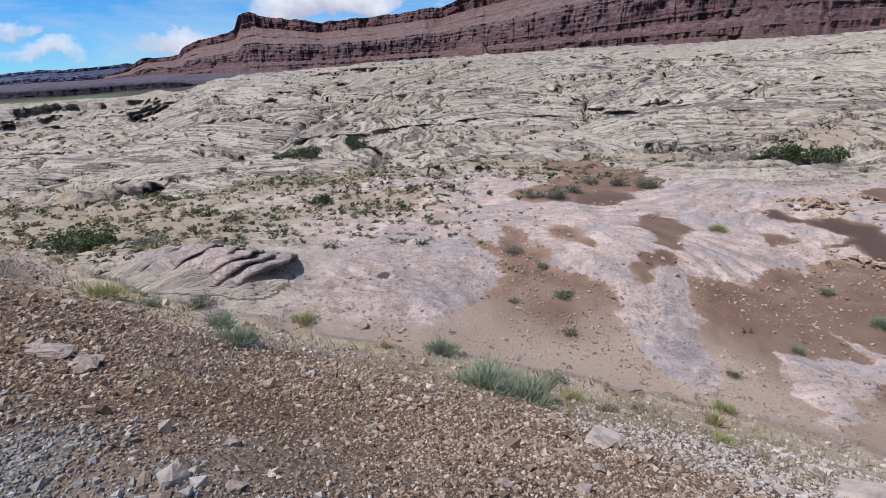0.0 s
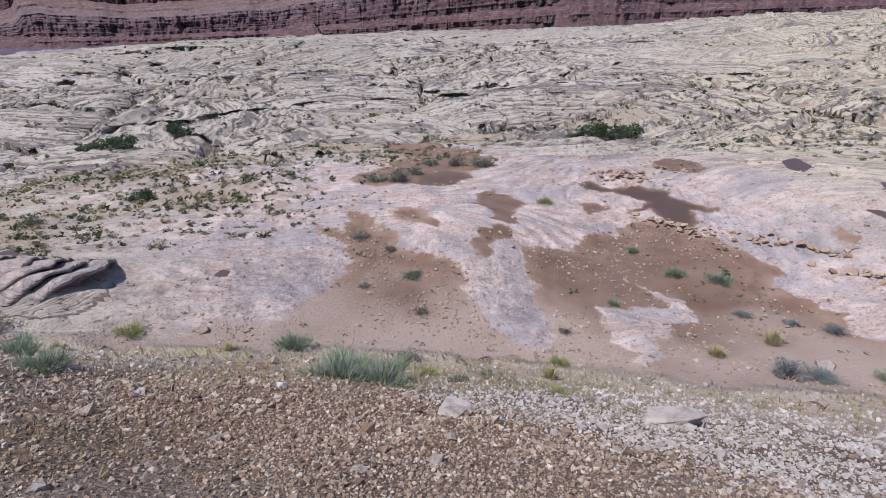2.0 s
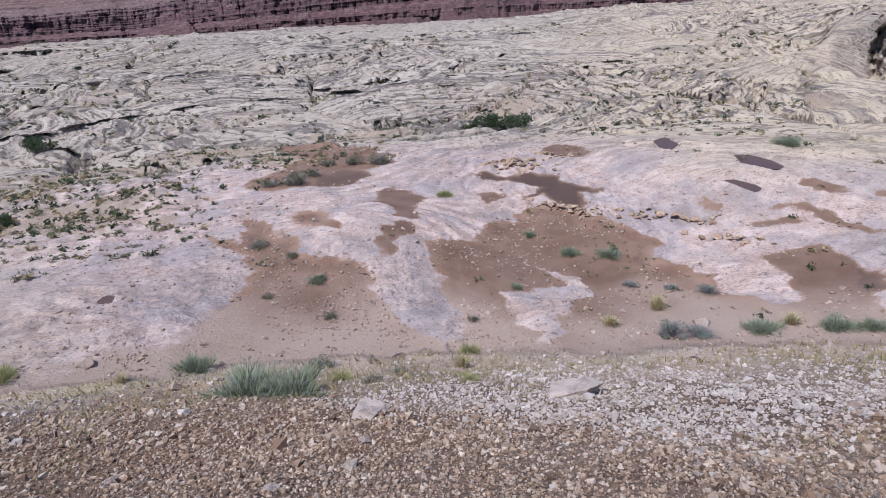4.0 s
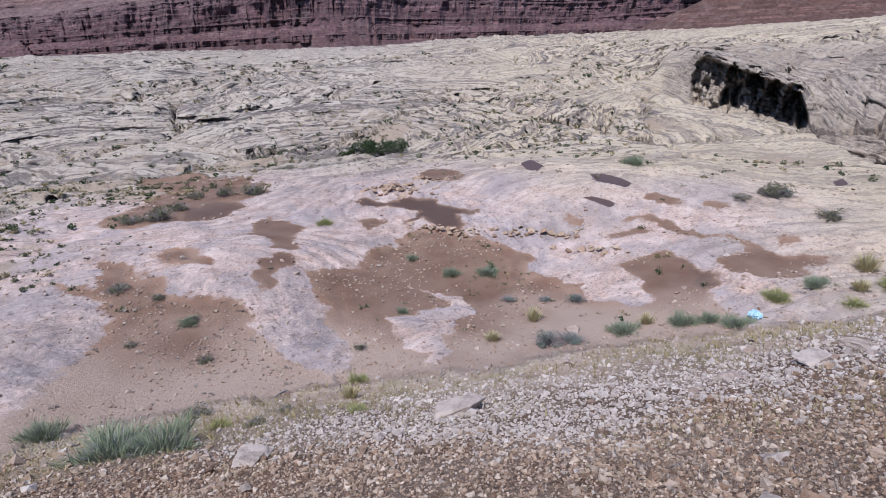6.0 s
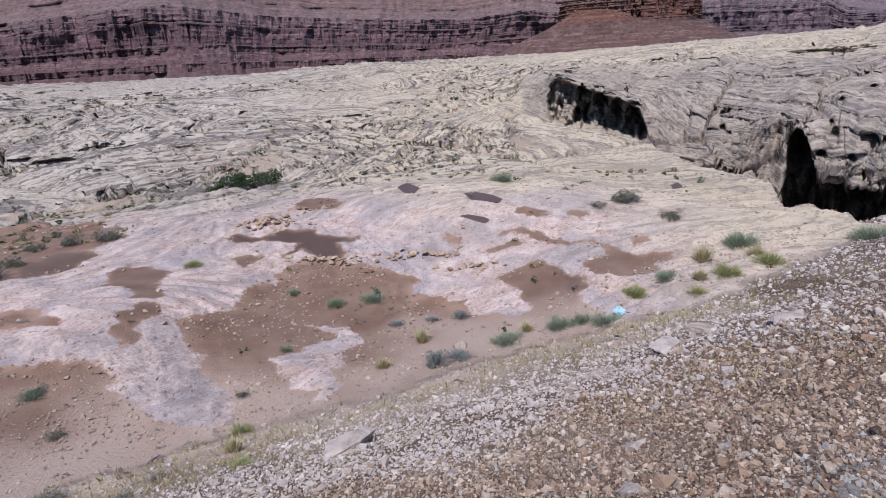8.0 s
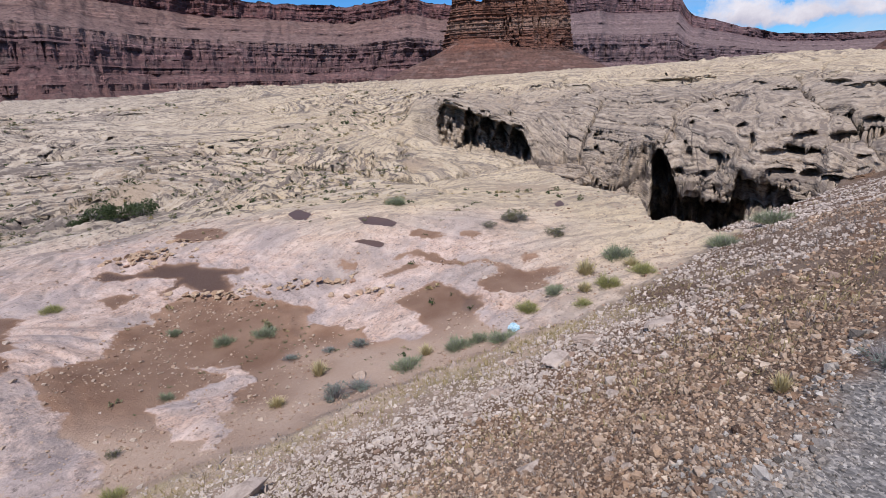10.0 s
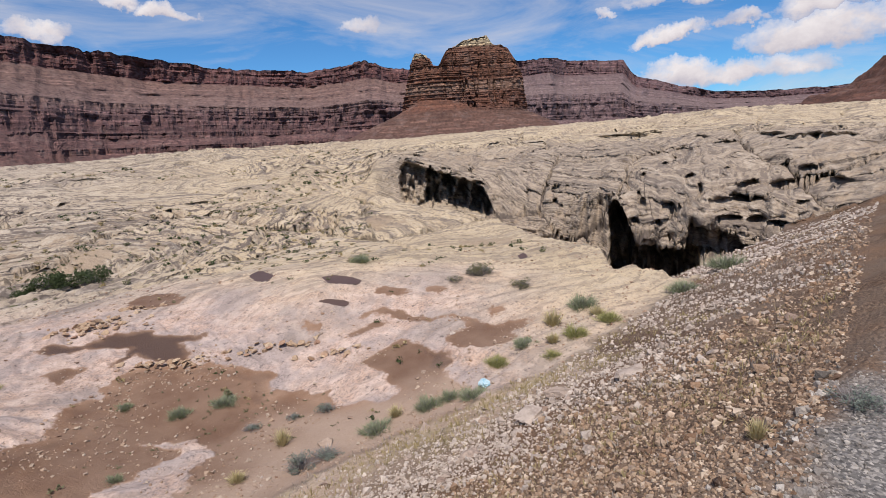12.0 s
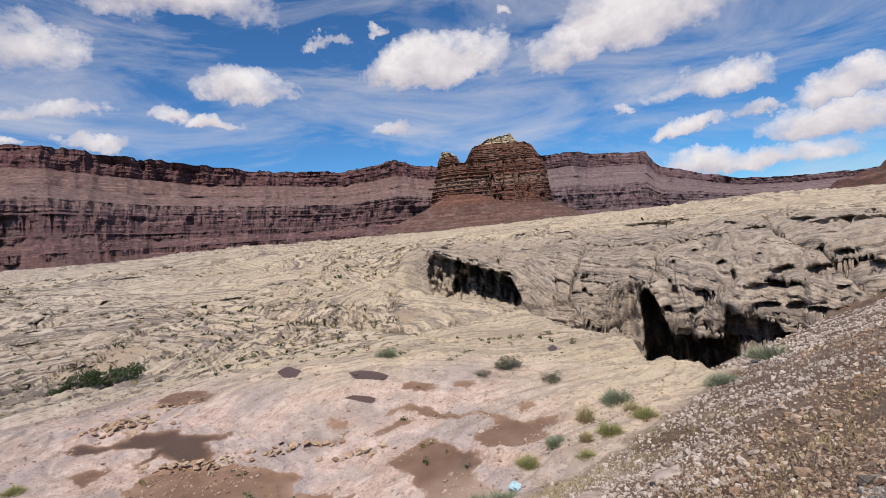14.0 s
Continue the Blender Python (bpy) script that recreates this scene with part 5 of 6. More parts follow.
spread("stone_chips", CHIPS, x[keep], y[keep], look_up("z", x[keep], y[keep]) + 0.1 * size[keep], size[keep], RED_CHIP, rng, 0.5, "scattered small tan stones on the brown silt", "gravel")

STONES = [rock_mesh("stone", rng, f, c, 1) for f, c in ((0.62, 8), (0.5, 10), (0.72, 9), (0.42, 8), (0.58, 12), (0.36, 9))]
SLABS = [rock_mesh("slab", rng, 0.26, 7), rock_mesh("slab", rng, 0.32, 9)]
for mesh in STONES + SLABS:
    mesh.materials.append(ROCK)


def stone(x, y, wide, mesh, spin, label, group, name="stone", sink=0.16, lean=0.0):
    made = new(name, mesh)
    up = Vector((seat(x - 0.2, y) - seat(x + 0.2, y), seat(x, y - 0.2) - seat(x, y + 0.2), 0.4)).normalized()
    slope = Vector((0, 0, 1)).rotation_difference((up + Vector((0, 0, 1.1))).normalized()).to_matrix().to_4x4()
    made.matrix_world = Matrix.Translation((x, y, seat(x, y) + wide * (0.13 - sink * 0.6))) @ slope @ pose(0, 0, 0, lean, lean * 0.6, spin) @ Matrix.Diagonal((wide * 1.15, wide * 1.0, wide, 1))
    return tagged(made, label, "stone", group)


NOTED = [  # x, y, width: stones that stand out
    (-1.32, 2.44, 0.15), (-1.10, 1.97, 0.16), (-1.36, 1.95, 0.20), (-1.49, 1.90, 0.14), (-1.34, 1.80, 0.13), (0.24, 2.59, 0.18), (0.76, 2.71, 0.20), (1.00, 3.21, 0.15),
    (-1.82, 8.90, 0.34), (3.12, 7.95, 0.30), (-3.05, 3.70, 0.30), (-2.89, 5.67, 0.22), (-0.90, 2.58, 0.16), (7.28, 4.61, 0.46), (9.31, 6.07, 0.46), (3.49, 0.47, 0.24),
    (6.39, 1.71, 0.36), (1.01, 3.13, 0.15), (3.40, -0.11, 0.13), (3.33, -0.20, 0.11), (2.81, 0.28, 0.2), (2.9, 1.6, 0.16), (5.2, 0.1, 0.2), (4.6, 2.2, 0.24),
]
for k, (x, y, w) in enumerate(NOTED):
    stone(x, y, w * 0.8, STONES[k % len(STONES)], 47 * k, "pale angular sandstone block lying on the stony bank", "loose stones on the bank", lean=8 * ((k * 7) % 5 - 2))
for k, (x, y, w) in enumerate([(3.74, 3.67, 0.72), (1.35, 4.27, 0.46), (3.80, 3.98, 0.46), (-3.47, 3.95, 0.42), (-3.15, 3.85, 0.3), (-3.75, 4.1, 0.3), (7.53, 1.09, 0.6), (8.65, 0.91, 0.55), (7.73, 1.12, 0.5), (8.64, -0.23, 0.62), (1.29, 4.15, 0.34)]):
    stone(x, y, w, SLABS[k % 2], 61 * k + 20, "broad flat slab of pale sandstone on the bank", "slabs on the bank", "slab", 0.1)
taken = 0
while taken < 270:
    far, bearing = math.exp(rng.uniform(math.log(2.2), math.log(17))), radians(rng.uniform(-106, 48))
    x, y = -far * math.sin(bearing), far * math.cos(bearing)
    if look_up("bank", np.array([x]), np.array([y]))[0] < 0.8 or 0.5 * x + 0.866 * y < 1.3:
        continue
    w = min(far * math.exp(rng.normal(-4.25, 0.36)), 0.28)
    stone(x, y, w, STONES[taken % len(STONES)], rng.uniform(0, 360), "tan broken stone half sunk in the bank", "loose stones on the bank", lean=rng.uniform(-18, 18))
    taken += 1
taken = 0
while taken < 60:
    far, bearing = rng.uniform(8, 22), radians(rng.uniform(-85, 30))
    x, y = -far * math.sin(bearing), far * math.cos(bearing)
    if look_up("bank", np.array([x]), np.array([y]))[0] > 0.3:
        continue
    stone(x, y, far * math.exp(rng.normal(-4.9, 0.35)), STONES[taken % len(STONES)], rng.uniform(0, 360), "small tan stone lying on bare ground", "stones on the flat", lean=rng.uniform(-10, 10))
    taken += 1


TAN = stone_material("tan_sandstone", [(0.40, 0.27, 0.175), (0.50, 0.37, 0.25), (0.30, 0.185, 0.115), (0.56, 0.43, 0.30), (0.36, 0.22, 0.15)], True, 0.4)
HEAPED = [mesh.copy() for mesh in STONES]
for mesh in HEAPED:
    mesh.materials.clear()
    mesh.materials.append(TAN)


def pile(cx, cy, long, wide, turn, count, label):
    """A heap of flood-carried stones, each a piece of its own."""
    heap = new("rock_pile")
    heap.location = (cx, cy, seat(cx, cy))
    for k in range(count):
        a, b = rng.normal(0, 0.36) * long, rng.normal(0, 0.34) * wide
        c, s = math.cos(radians(turn)), math.sin(radians(turn))
        x, y = cx + a * c - b * s, cy + a * s + b * c
        w = rng.uniform(0.11, 0.27)
        high = 0.16 * math.exp(-(a / (0.4 * long)) ** 2 - (b / (0.4 * wide)) ** 2)
        made = new("stone", HEAPED[k % len(HEAPED)])
        made.parent = heap
        made.matrix_world = pose(x - cx, y - cy, seat(x, y) - heap.location.z + w * 0.12 + high * rng.uniform(0, 1), rng.uniform(-25, 25), rng.uniform(-25, 25), rng.uniform(0, 360)) @ Matrix.Diagonal((w * 1.2, w, w * 0.9, 1))
        made.location, made.rotation_euler = made.matrix_world.translation, made.matrix_world.to_euler()
    return tagged(heap, label, "rock pile", "stone heaps on the rock floor")


pile(12.6, 17.6, 2.2, 1.3, -40, 95, "heap of tan stones washed up beside a muddy pool")
pile(14.6, 18.0, 1.2, 0.7, -40, 26, "small heap of reddish stones on the slickrock")
pile(13.5, 10.6, 2.4, 0.4, -60, 34, "line of broken stones on bare slickrock")
pile(13.6, 8.5, 1.3, 0.4, -70, 22, "short row of broken stones on the slickrock")
pile(11.6, 13.1, 1.8, 0.5, -60, 40, "row of pale stones along the edge of the silt")


def leaf_material(name, tones, rough=0.75):
    made, tree = material(name)
    info = node(tree, "ShaderNodeNewGeometry")
    colour = ramp(tree, info.outputs["Random Per Island"], [(n / (len(tones) - 1), t) for n, t in enumerate(tones)])
    colour = blend(tree, 0.35, colour, ramp(tree, speck(tree, info.outputs["Position"], 6.0, 3), [(0.3, tones[0]), (0.7, tones[-1])]))
    front = node(tree, "ShaderNodeBsdfPrincipled", Base_Color=colour, Roughness=rough)
    front.inputs["Specular IOR Level"].default_value = 0.25
    lit = node(tree, "ShaderNodeBsdfTranslucent", Color=colour)
    node(tree, "ShaderNodeOutputMaterial", Surface=node(tree, "ShaderNodeMixShader", s0=0.25, s1=front.outputs[0], s2=lit.outputs[0]).outputs[0])
    return made


GREEN = leaf_material("green_blades", [(0.155, 0.19, 0.11), (0.26, 0.305, 0.185), (0.38, 0.415, 0.28)])
LIME = leaf_material("lime_blades", [(0.22, 0.24, 0.08), (0.36, 0.36, 0.14), (0.46, 0.44, 0.22)])
STRAW = leaf_material("straw_blades", [(0.34, 0.28, 0.14), (0.50, 0.43, 0.23), (0.62, 0.56, 0.35)])
OLIVE = leaf_material("olive_leaves", [(0.10, 0.105, 0.055), (0.17, 0.17, 0.095), (0.26, 0.245, 0.15)])
DARK = leaf_material("dark_leaves", [(0.032, 0.05, 0.022), (0.06, 0.085, 0.035), (0.10, 0.13, 0.055)])
SAGE = leaf_material("sage_leaves", [(0.12, 0.155, 0.13), (0.20, 0.24, 0.20), (0.29, 0.33, 0.28)])
TWIG = leaf_material("grey_twigs", [(0.16, 0.14, 0.13), (0.25, 0.23, 0.225), (0.34, 0.32, 0.32)])
WEED = leaf_material("dead_weed", [(0.22, 0.175, 0.135), (0.36, 0.305, 0.25), (0.46, 0.41, 0.35), (0.31, 0.27, 0.25)])
DRY = leaf_material("dry_grass", [(0.24, 0.185, 0.09), (0.36, 0.29, 0.15), (0.45, 0.385, 0.22)])


def blades(rng, count, root, reach, tall, wide, droop=0.25, low=0.3):
    """Narrow bent blades out of one root."""
    a, q = rng.uniform(0, 2 * np.pi, count), rng.uniform(0, 1, count) ** 0.6
    start = np.stack([np.cos(a) * root * q * rng.uniform(0.2, 1, count), np.sin(a) * root * q * rng.uniform(0.2, 1, count), np.zeros(count)], 1)
    lean = q * rng.uniform(0.6, 1.1, count)
    length = tall * rng.uniform(low, 1.05, count) * (1 - 0.35 * q)
    tip = start + np.stack([np.cos(a) * reach * lean, np.sin(a) * reach * lean, length], 1)
    mid = start * 0.45 + tip * 0.55 + np.stack([np.zeros(count), np.zeros(count), droop * length * q], 1)
    side = np.stack([-np.sin(a + rng.normal(0, 0.6, count)), np.cos(a), rng.normal(0, 0.2, count)], 1) * (wide * rng.uniform(0.6, 1.3, count))[:, None]
    v = np.stack([start - side * 0.5, start + side * 0.5, mid - side * 0.5, mid + side * 0.5, tip], 1)
    f = np.array([[0, 1, 3], [0, 3, 2], [2, 3, 4]])
    return v.reshape(-1, 3), (f[None] + (np.arange(count) * 5)[:, None, None]).reshape(-1, 3)


def dome(rng, count, tall, wide, fuzz=0.35):
    """Fine twigs rooted all over a round patch, tallest in the middle, every one with its own slant."""
    a, q = rng.uniform(0, 2 * np.pi, count), np.sqrt(rng.uniform(0, 1, count))
    bump = 0.8 + 0.5 * np.sin(a * 3 + rng.uniform(0, 6)) * q * 0.4 + 0.25 * np.sin(a * 5 + rng.uniform(0, 6)) * q
    start = np.stack([np.cos(a) * 0.40 * q * bump, np.sin(a) * 0.40 * q * bump, np.zeros(count)], 1)
    length = tall * np.sqrt(np.maximum(1.05 - q * q, 0.08)) * rng.uniform(0.35, 1.0, count) * bump
    lean = np.stack([np.cos(a) * 0.30 * q, np.sin(a) * 0.30 * q, np.zeros(count)], 1) + rng.normal(0, 0.12, (count, 3)) * np.array([1, 1, 0])
    tip = start + lean * tall * 1.4 + np.stack([0 * a, 0 * a, length], 1)
    mid = (start + tip) / 2 + rng.normal(0, 0.02, (count, 3))
    turn = rng.uniform(0, 2 * np.pi, count)
    side = np.stack([np.cos(turn), np.sin(turn), 0 * turn], 1) * (wide * rng.uniform(0.5, 1.4, count))[:, None]
    v = np.stack([start - side * 0.4, start + side * 0.4, mid - side * 0.5, mid + side * 0.5, tip], 1)
    f = np.array([[0, 1, 3], [0, 3, 2], [2, 3, 4]])
    return v.reshape(-1, 3), (f[None] + (np.arange(count) * 5)[:, None, None]).reshape(-1, 3)


def leaves(rng, lumps, count, leaf, squash=0.75):
    """Small leaves gathered in uneven lumps (x, y, z, radius)."""
    which = rng.integers(0, len(lumps), count)
    L = np.array(lumps)[which]
    d = rng.normal(0, 1, (count, 3))
    d /= np.linalg.norm(d, axis=1)[:, None]
    d = d * (L[:, 3] * rng.uniform(0.35, 1.05, count) ** 0.6)[:, None] * np.array([1, 1, squash])
    centre = L[:, :3] + d
    centre[:, 2] = np.maximum(centre[:, 2], 0.01)
    u, w = rng.normal(0, 1, (count, 3)), rng.normal(0, 1, (count, 3))
    u /= np.linalg.norm(u, axis=1)[:, None]
    w = np.cross(u, w)
    w /= np.linalg.norm(w, axis=1)[:, None]
    s = (leaf * rng.uniform(0.5, 1.3, count))[:, None]
    v = np.stack([centre - u * s, centre + w * s * 0.45, centre + u * s, centre - w * s * 0.45], 1)
    f = np.array([[0, 1, 2], [0, 2, 3]])
    return v.reshape(-1, 3), (f[None] + (np.arange(count) * 4)[:, None, None]).reshape(-1, 3)


def make_plant(name, pieces, label, category):
    """A plant of unit width, with its parts, to be copied to its places."""
    root = new(name)
    for piece, (v, f), mat in pieces:
        part(piece, mesh_of(piece, v, f, mat), None, root)
    return tagged(root, label, category)


def lumps(rng, n, spread_out, high, size):
    return [(rng.uniform(-spread_out, spread_out), rng.uniform(-spread_out, spread_out), rng.uniform(0.3, 1) * high, rng.uniform(0.6, 1.1) * size) for _ in range(n)]


prng = np.random.default_rng(23)
KINDS = {
    "g": [make_plant("shrub", [("stem", blades(prng, 260, 0.2, 0.36, 0.30, 0.012), TWIG), ("foliage", dome(prng, 1000, 0.52, 0.012), GREEN)],
                     "green rabbitbrush with fine upright stems on dry ground", "shrub") for _ in range(2)],
    "yg": [make_plant("shrub", [("stem", blades(prng, 120, 0.18, 0.36, 0.25, 0.012), TWIG), ("foliage", dome(prng, 850, 0.5, 0.013), LIME)],
                      "yellow-green tufted desert shrub on dry ground", "shrub") for _ in range(2)],
    "y": [make_plant("grass_tuft", [("grass", blades(prng, 260, 0.22, 0.42, 0.8, 0.022, 0.15), STRAW)], "dry straw-coloured bunch of tall grass", "grass") for _ in range(2)],
    "o": [make_plant("shrub", [("stem", blades(prng, 200, 0.25, 0.42, 0.34, 0.012), TWIG), ("foliage", leaves(prng, lumps(prng, 9, 0.3, 0.24, 0.17), 900, 0.026), OLIVE)],
                     "low olive-grey scrub bush on bare ground", "shrub") for _ in range(2)],
    "D": [make_plant("bush", [("stem", blades(prng, 90, 0.2, 0.4, 0.4, 0.02), TWIG), ("foliage", leaves(prng, lumps(prng, 14, 0.33, 0.34, 0.19), 2400, 0.028), DARK)],
                     "dense dark green bush growing in a rock hollow", "bush") for _ in range(2)],
    "b": [make_plant("shrub", [("stem", blades(prng, 240, 0.25, 0.42, 0.36, 0.012), TWIG), ("foliage", leaves(prng, lumps(prng, 9, 0.3, 0.24, 0.17), 1000, 0.022), SAGE)],
                     "blue-grey sagebrush on brown silt", "shrub") for _ in range(2)],
}
SPOTS = {
    "g": [(-5.35, 8.28, 0.4), (-3.72, 7.28, 0.6), (-2.92, 6.08, 0.6), (-0.34, 8.31, 0.62), (0.3, 5.95, 0.95), (0.78, 5.7, 0.85), (9.44, 12.38, 0.42), (9.81, 10.89, 0.55), (10.71, 10.22, 0.7), (9.86, 5.09, 0.7),
          (10.93, 4.28, 0.66), (11.28, 3.85, 0.5), (11.27, 3.25, 0.72), (14.01, 2.64, 0.62), (20.85, 11.54, 0.9), (7.0, 9.62, 0.34), (2.46, 11.25, 0.45), (18.27, -1.61, 1.05), (21.7, -3.28, 1.3), (16.83, 1.38, 0.95), (14.31, 2.65, 0.45)],
    "yg": [(-5.94, 8.05, 0.75), (-2.87, 8.73, 0.5), (1.59, 6.4, 0.36), (4.36, 7.43, 0.42), (3.04, 5.08, 0.34), (13.09, 3.18, 0.6), (15.8, 0.56, 0.7), (14.71, 1.37, 0.7), (13.5, 1.81, 0.55), (12.99, 3.14, 0.4), (8.34, 15.88, 0.6)],
    "y": [(-3.52, 7.9, 0.3), (-1.31, 8.12, 0.26), (3.69, 6.49, 0.38), (9.28, 7.21, 0.5), (7.69, 7.07, 0.45), (10.55, 4.96, 0.45), (15.44, 2.1, 0.7), (4.39, -1.11, 0.2), (16.2, 0.9, 0.6), (14.2, 1.9, 0.5)],
    "o": [(1.63, 7.85, 0.6), (1.94, 5.97, 0.36), (2.6, 6.61, 0.28), (5.16, 8.6, 0.34), (-8.44, 13.98, 1.15), (-7.36, 17.33, 0.9), (12.58, 28.18, 1.1), (4.02, 19.63, 1.2), (3.2, 19.9, 0.9), (4.9, 20.6, 0.9), (8.05, 21.24, 1.3), (7.0, 21.8, 1.0), (1.59, 13.3, 0.62),
          (2.6, 11.26, 0.4), (2.35, 9.84, 0.38), (19.56, 5.69, 1.3), (18.76, 6.3, 0.7), (18.69, 3.7, 0.9), (1.3, 10.9, 0.3), (2.2, 12.4, 0.4), (6.0, 22.5, 0.9), (-4.7, 8.7, 0.7)],
    "D": [(-10.98, 14.66, 1.75), (-4.99, 19.78, 0.95), (-10.97, 41.04, 2.4), (-7.55, 43.3, 2.2), (-17.19, 40.53, 1.6), (19.02, 30.03, 2.3), (20.5, 28.9, 2.3), (-27.14, 49.17, 1.4), (-12.8, 41.3, 1.6), (18.0, 30.6, 1.4)],
    "b": [(9.85, 8.59, 0.5), (10.55, 7.87, 0.42), (10.93, 7.11, 0.6), (8.3, 6.0, 0.75), (8.75, 5.7, 0.75), (4.68, -1.76, 0.42), (20.0, 5.4, 0.7)],
}
for kind, places in SPOTS.items():
    for k, (x, y, wide) in enumerate(places):
        m = pose(x, y, seat(x, y) - 0.02, 0, 0, (k * 77) % 360) @ Matrix.Diagonal((wide * 1.1, wide * 1.1, wide * (0.85 + 0.12 * (k % 4)), 1))
        base = KINDS[kind][k % 2]
        made = copy_thing(base, m) if k > 1 else base
        made.matrix_world = m
        made["group"] = "desert plants"

# scrub too far off to tell apart, and dead weeds among the stones
n = 19000
far, bearing = np.exp(prng.uniform(np.log(11), np.log(120), n)), np.radians(prng.uniform(-104, 50, n))
x, y = -far * np.sin(bearing), far * np.cos(bearing)
like = look_up("scrub", x, y) * 1.3 + 0.22 * step(1.2, 0.2, look_up("gap", x, y)) * step(25, 40, far) + 0.10 * (look_up("wild", x, y) > 0.3) + 0.06 * look_up("silt", x, y) + 0.22 * mound(x, y, 26, 14, 9)
keep = (like > prng.uniform(0.05, 1.0, n)) & (look_up("bank", x, y) < 0.5) & ~((np.degrees(bearing) < -62) & (far > 30))
x, y, far = x[keep], y[keep], far[keep]
size = np.minimum(prng.uniform(0.2, 0.6, len(x)) * (0.65 + far / 50), 1.3)
CLUMPS = [leaves(prng, lumps(prng, 6, 0.32, 0.3, 0.2), 46, 0.105) for _ in range(5)]
z = look_up("z", x, y)
tone = prng.uniform(0, 1, len(x))
for mat, low, high, tag in ((OLIVE, 0, 0.45, "low olive scrub dotted over the slickrock"), (DRY, 0.45, 0.72, "dry yellow grass tufts dotted over the slickrock"), (DARK, 0.72, 1, "small dark bushes dotted over the slickrock")):
    w = (tone >= low) & (tone < high)
    spread("scrub", CLUMPS, x[w], y[w], z[w] - 0.02, size[w], mat, prng, 0.8, tag, "scrub", 0.1)
n = 62000
far, bearing = np.exp(prng.uniform(np.log(1.8), np.log(30), n)), np.radians(prng.uniform(-108, 50, n))
x, y = -far * np.sin(bearing), far * np.cos(bearing)
out = side_and_out(x, y)[1]
foot = step(1.6, 0.2, land(x, y)[1])
keep = (look_up("bank", x, y) > 0.4) & (fbm(x * 0.45, y * 0.45, 3, 531) + 0.35 * foot > prng.uniform(-0.3, 0.35, n)) & (out > 1.5)
x, y, far, foot = x[keep], y[keep], far[keep], foot[keep]
TUFTS = [blades(prng, 5, 0.2, 0.5, 0.9, 0.06, 0.1) for _ in range(6)]
size = np.minimum(far * np.exp(prng.normal(-4.4, 0.45, len(x))), 0.24)
gold = fbm(x * 0.35, y * 0.35, 3, 532) + 0.22 * foot + 0.3 * mound(x, y, 0.5, 5.5, 3.0) + 0.3 * mound(x, y, 9, -1.2, 4.0) > prng.normal(0.14, 0.1, len(x))
spread("dead_weeds", TUFTS, x[~gold], y[~gold], look_up("z", x[~gold], y[~gold]), size[~gold], WEED, prng, 0.7, "short grey dead weeds among the stones", "weeds", 0.15)
spread("dry_grass", TUFTS, x[gold], y[gold], look_up("z", x[gold], y[gold]), size[gold], DRY, prng, 0.8, "short straw-yellow grass among the stones", "grass", 0.15)

# small dark cushions on the silt
n = 170
x, y = prng.uniform(-0.5, 4.5, n), prng.uniform(7.5, 15, n)
keep = (look_up("silt", x, y) > 0.5) & (look_up("bank", x, y) < 0.3)
x, y = x[keep], y[keep]
spread("cushion_plants", CLUMPS, x, y, look_up("z", x, y) - 0.01, prng.uniform(0.08, 0.26, len(x)), WEED, prng, 0.6, "small brown dead cushion plants on the silt", "plants", 0.1)
n = 90
x, y = prng.normal(10.3, 1.6, n), prng.normal(9.6, 1.8, n)
keep = (look_up("silt", x, y) > 0.6) & (look_up("bank", x, y) < 0.3)
x, y = x[keep], y[keep]
spread("cushion_plants", CLUMPS, x, y, look_up("z", x, y) - 0.01, prng.uniform(0.08, 0.24, len(x)), OLIVE, prng, 0.7, "small olive cushion plants on the silt", "plants", 0.1)


# ---- pools and litter ----
def pool_material():
    made, tree = material("rain_pool_water")
    where = node(tree, "ShaderNodeNewGeometry").outputs["Position"]
    colour = blend(tree, speck(tree, where, 2.0, 4), (0.07, 0.041, 0.033), (0.115, 0.07, 0.056))
    finish(tree, colour, 0.45, speck(tree, where, 9.0, 3), 0.05, 0.01, shine=0.22)
    return made


WATER = pool_material()
for outline, low in zip(POOLS.values(), POOL_LEVELS):
    cx, cy = sum(p[0] for p in outline) / len(outline), sum(p[1] for p in outline) / len(outline)
    ring = 48
    places, faces = [(cx, cy, low)], []
    closed = np.array(outline + outline[:1])
    lengths = np.concatenate([[0], np.cumsum(np.hypot(*np.diff(closed, axis=0).T))])
    at = np.linspace(0, lengths[-1], ring, endpoint=False)
    px, py = np.interp(at, lengths, closed[:, 0]), np.interp(at, lengths, closed[:, 1])
    for _ in range(16):
        px, py = (np.roll(px, 1) + px * 2 + np.roll(px, -1)) / 4, (np.roll(py, 1) + py * 2 + np.roll(py, -1)) / 4
    grow = 1.10 + 0.22 * fbm(px * 2.2, py * 2.2, 3, 541)
    places += [(cx + (a - cx) * g, cy + (b - cy) * g, low) for a, b, g in zip(px, py, grow)]
    faces = [(0, k + 1, (k + 1) % ring + 1) for k in range(ring)]
    tagged(new("rain_pool", mesh_of("rain_pool", places, faces, WATER)), "shallow dark rain pool in a slickrock hollow", "pool", "rain pools")


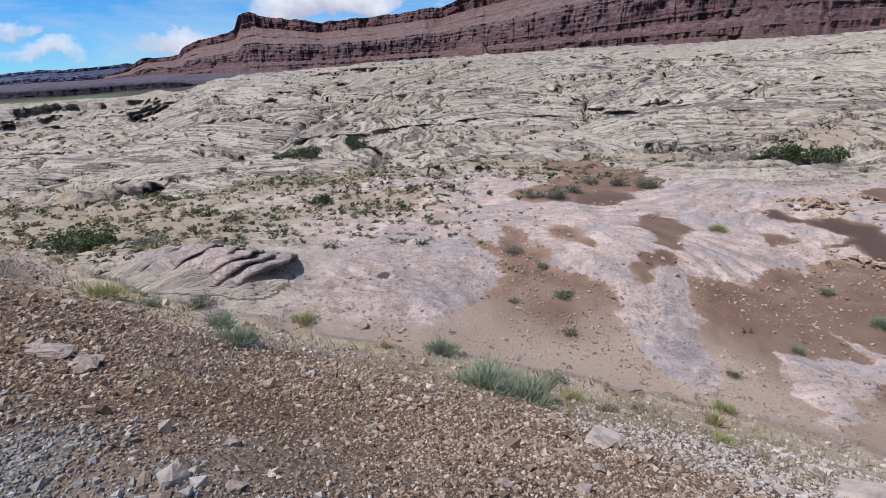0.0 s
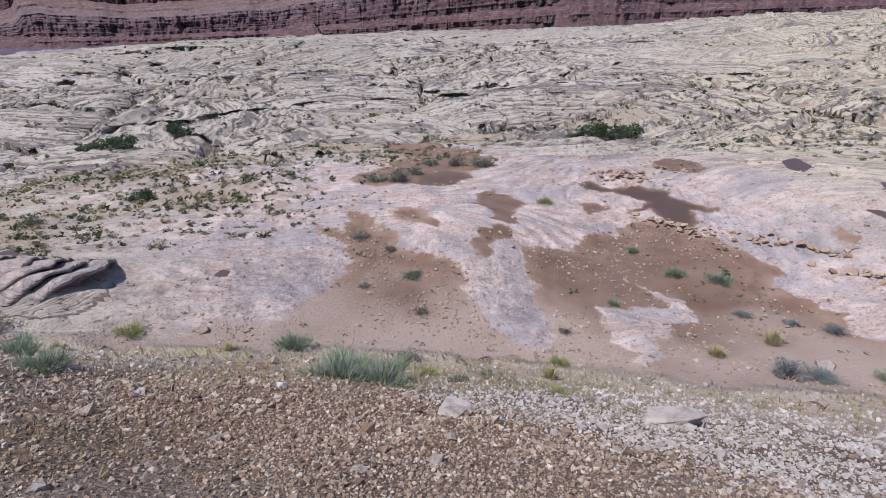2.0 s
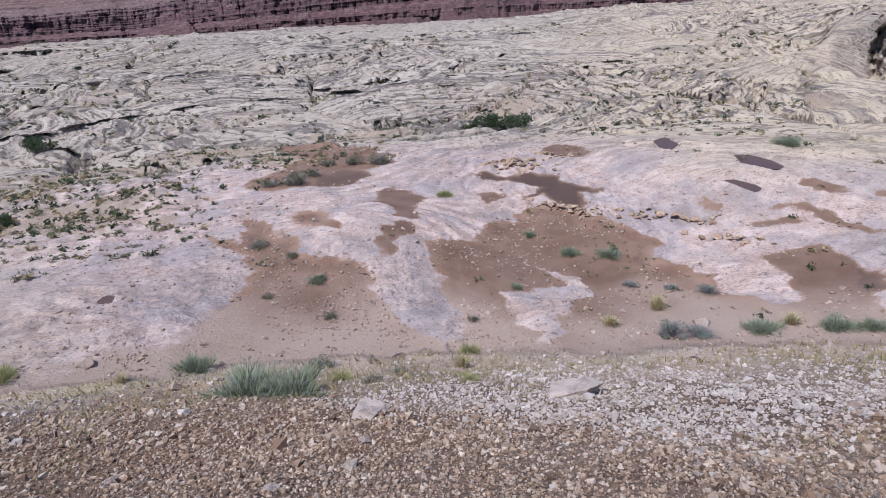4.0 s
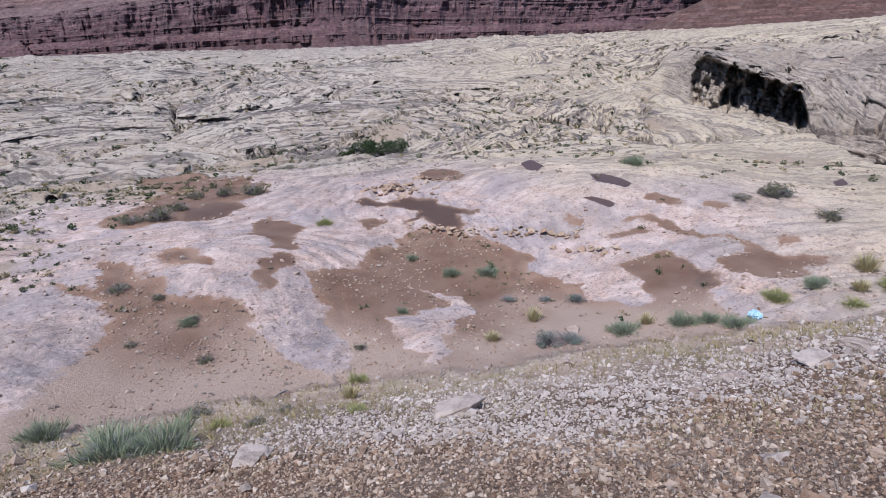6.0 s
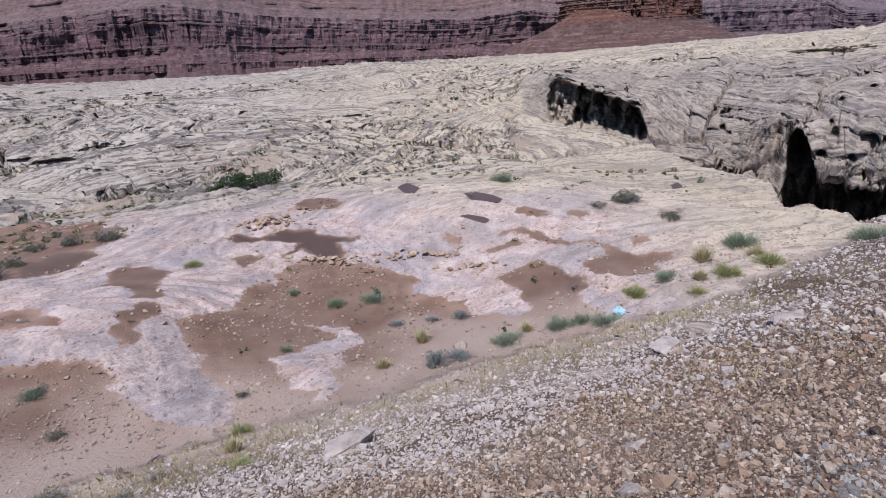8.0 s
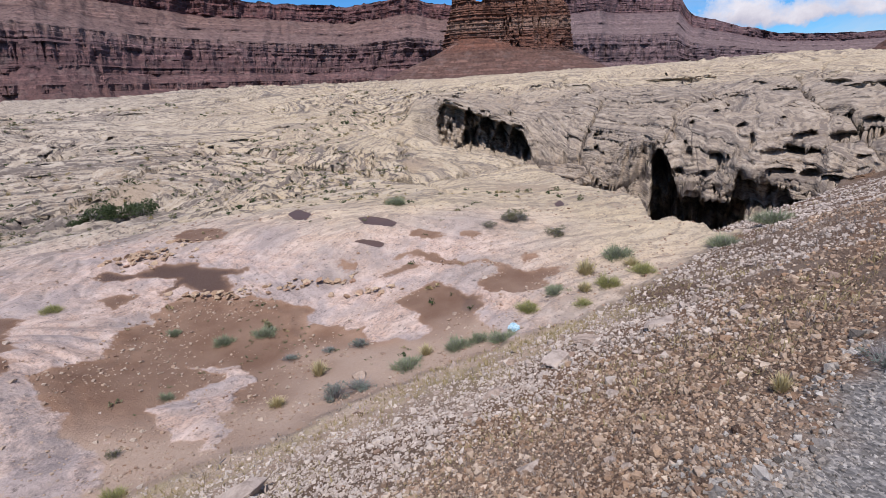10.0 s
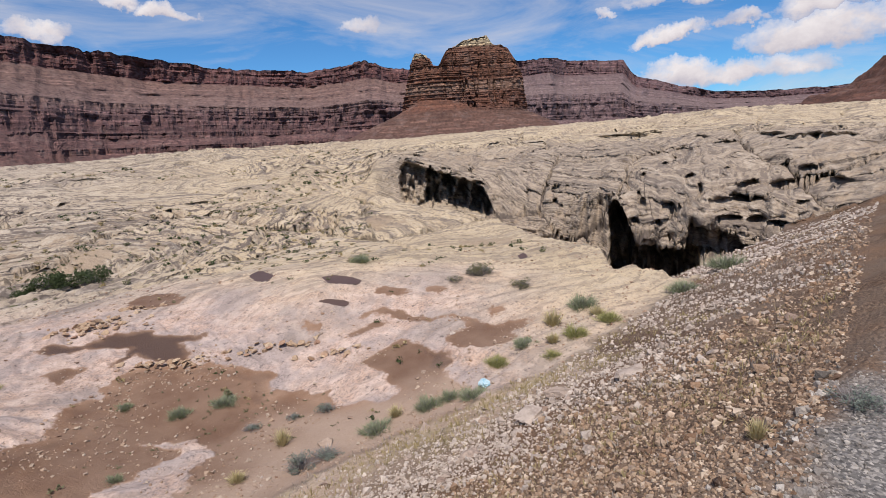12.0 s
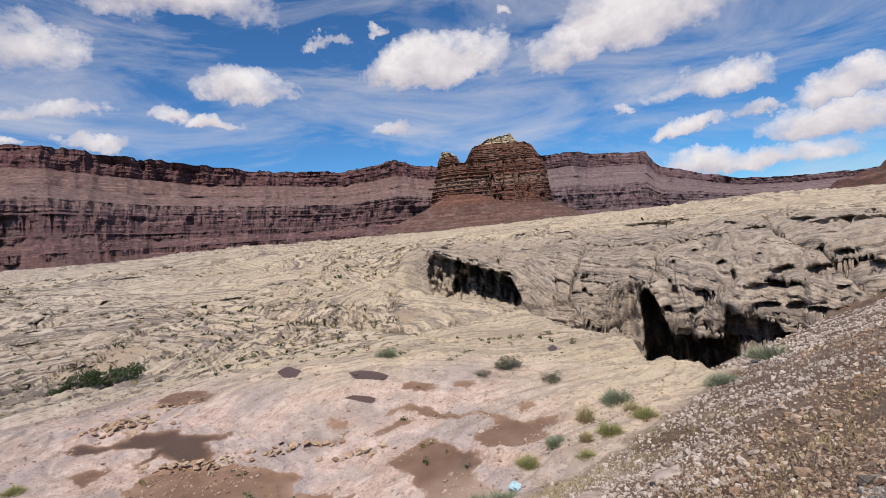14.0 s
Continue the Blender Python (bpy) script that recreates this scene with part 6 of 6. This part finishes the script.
def build_bag():
    """A crumpled thin plastic bag."""
    made, tree = material("blue_plastic")
    where = node(tree, "ShaderNodeTexCoord").outputs["Object"]
    colour = ramp(tree, speck(tree, where, 7, 4), [(0.35, (0.20, 0.42, 0.55)), (0.6, (0.55, 0.72, 0.78))])
    finish(tree, colour, 0.35, speck(tree, where, 14, 5), 0.6, 0.03)
    bm = bmesh.new()
    bmesh.ops.create_icosphere(bm, subdivisions=4, radius=0.5)
    for v in bm.verts:
        v.co *= 0.75 + 0.45 * abs(noise.noise(v.co * 3.1)) + 0.25 * noise.noise(v.co * 8)
        v.co.z = max(v.co.z * 0.55, -0.1)
    mesh = bpy.data.meshes.new("plastic_bag")
    bm.to_mesh(mesh)
    bm.free()
    mesh.materials.append(made)
    bag = new("plastic_bag", mesh)
    bag.matrix_world = pose(11.95, 3.2, seat(11.95, 3.2) + 0.05, 0, 0, 30) @ Matrix.Diagonal((0.44, 0.30, 0.34, 1))
    return tagged(bag, "crumpled light blue plastic bag beside green shrubs", "bag")


build_bag()


def stick(x, y, long, turn, label):
    """A bleached branch lying on the ground."""
    curve = []
    for k in range(9):
        s = k / 8 - 0.5
        curve.append(Vector((s * long, 0.06 * long * math.sin(5 * s + x), 0.02 + 0.02 * math.sin(9 * s))))
    bm = bmesh.new()
    rings = []
    for k, c in enumerate(curve):
        r = 0.022 * (1 - 0.6 * k / 8)
        rings.append([bm.verts.new(c + Vector((0, r * math.cos(a * math.pi / 3), r * math.sin(a * math.pi / 3)))) for a in range(6)])
    for p, q in zip(rings, rings[1:]):
        for a in range(6):
            bm.faces.new((p[a], p[(a + 1) % 6], q[(a + 1) % 6], q[a]))
    mesh = bpy.data.meshes.new("stick")
    bm.to_mesh(mesh)
    bm.free()
    mesh.materials.append(TWIG)
    made = new("stick", mesh)
    made.matrix_world = pose(x, y, seat(x, y), 0, 0, turn)
    return tagged(made, label, "branch")


stick(2.95, 7.9, 0.5, 20, "bleached dead branch beside a red stone")
stick(5.35, 6.2, 0.55, 10, "bleached dead branch on the silt")
stick(-4.4, 8.35, 0.6, 160, "pale dead branch under a shrub")
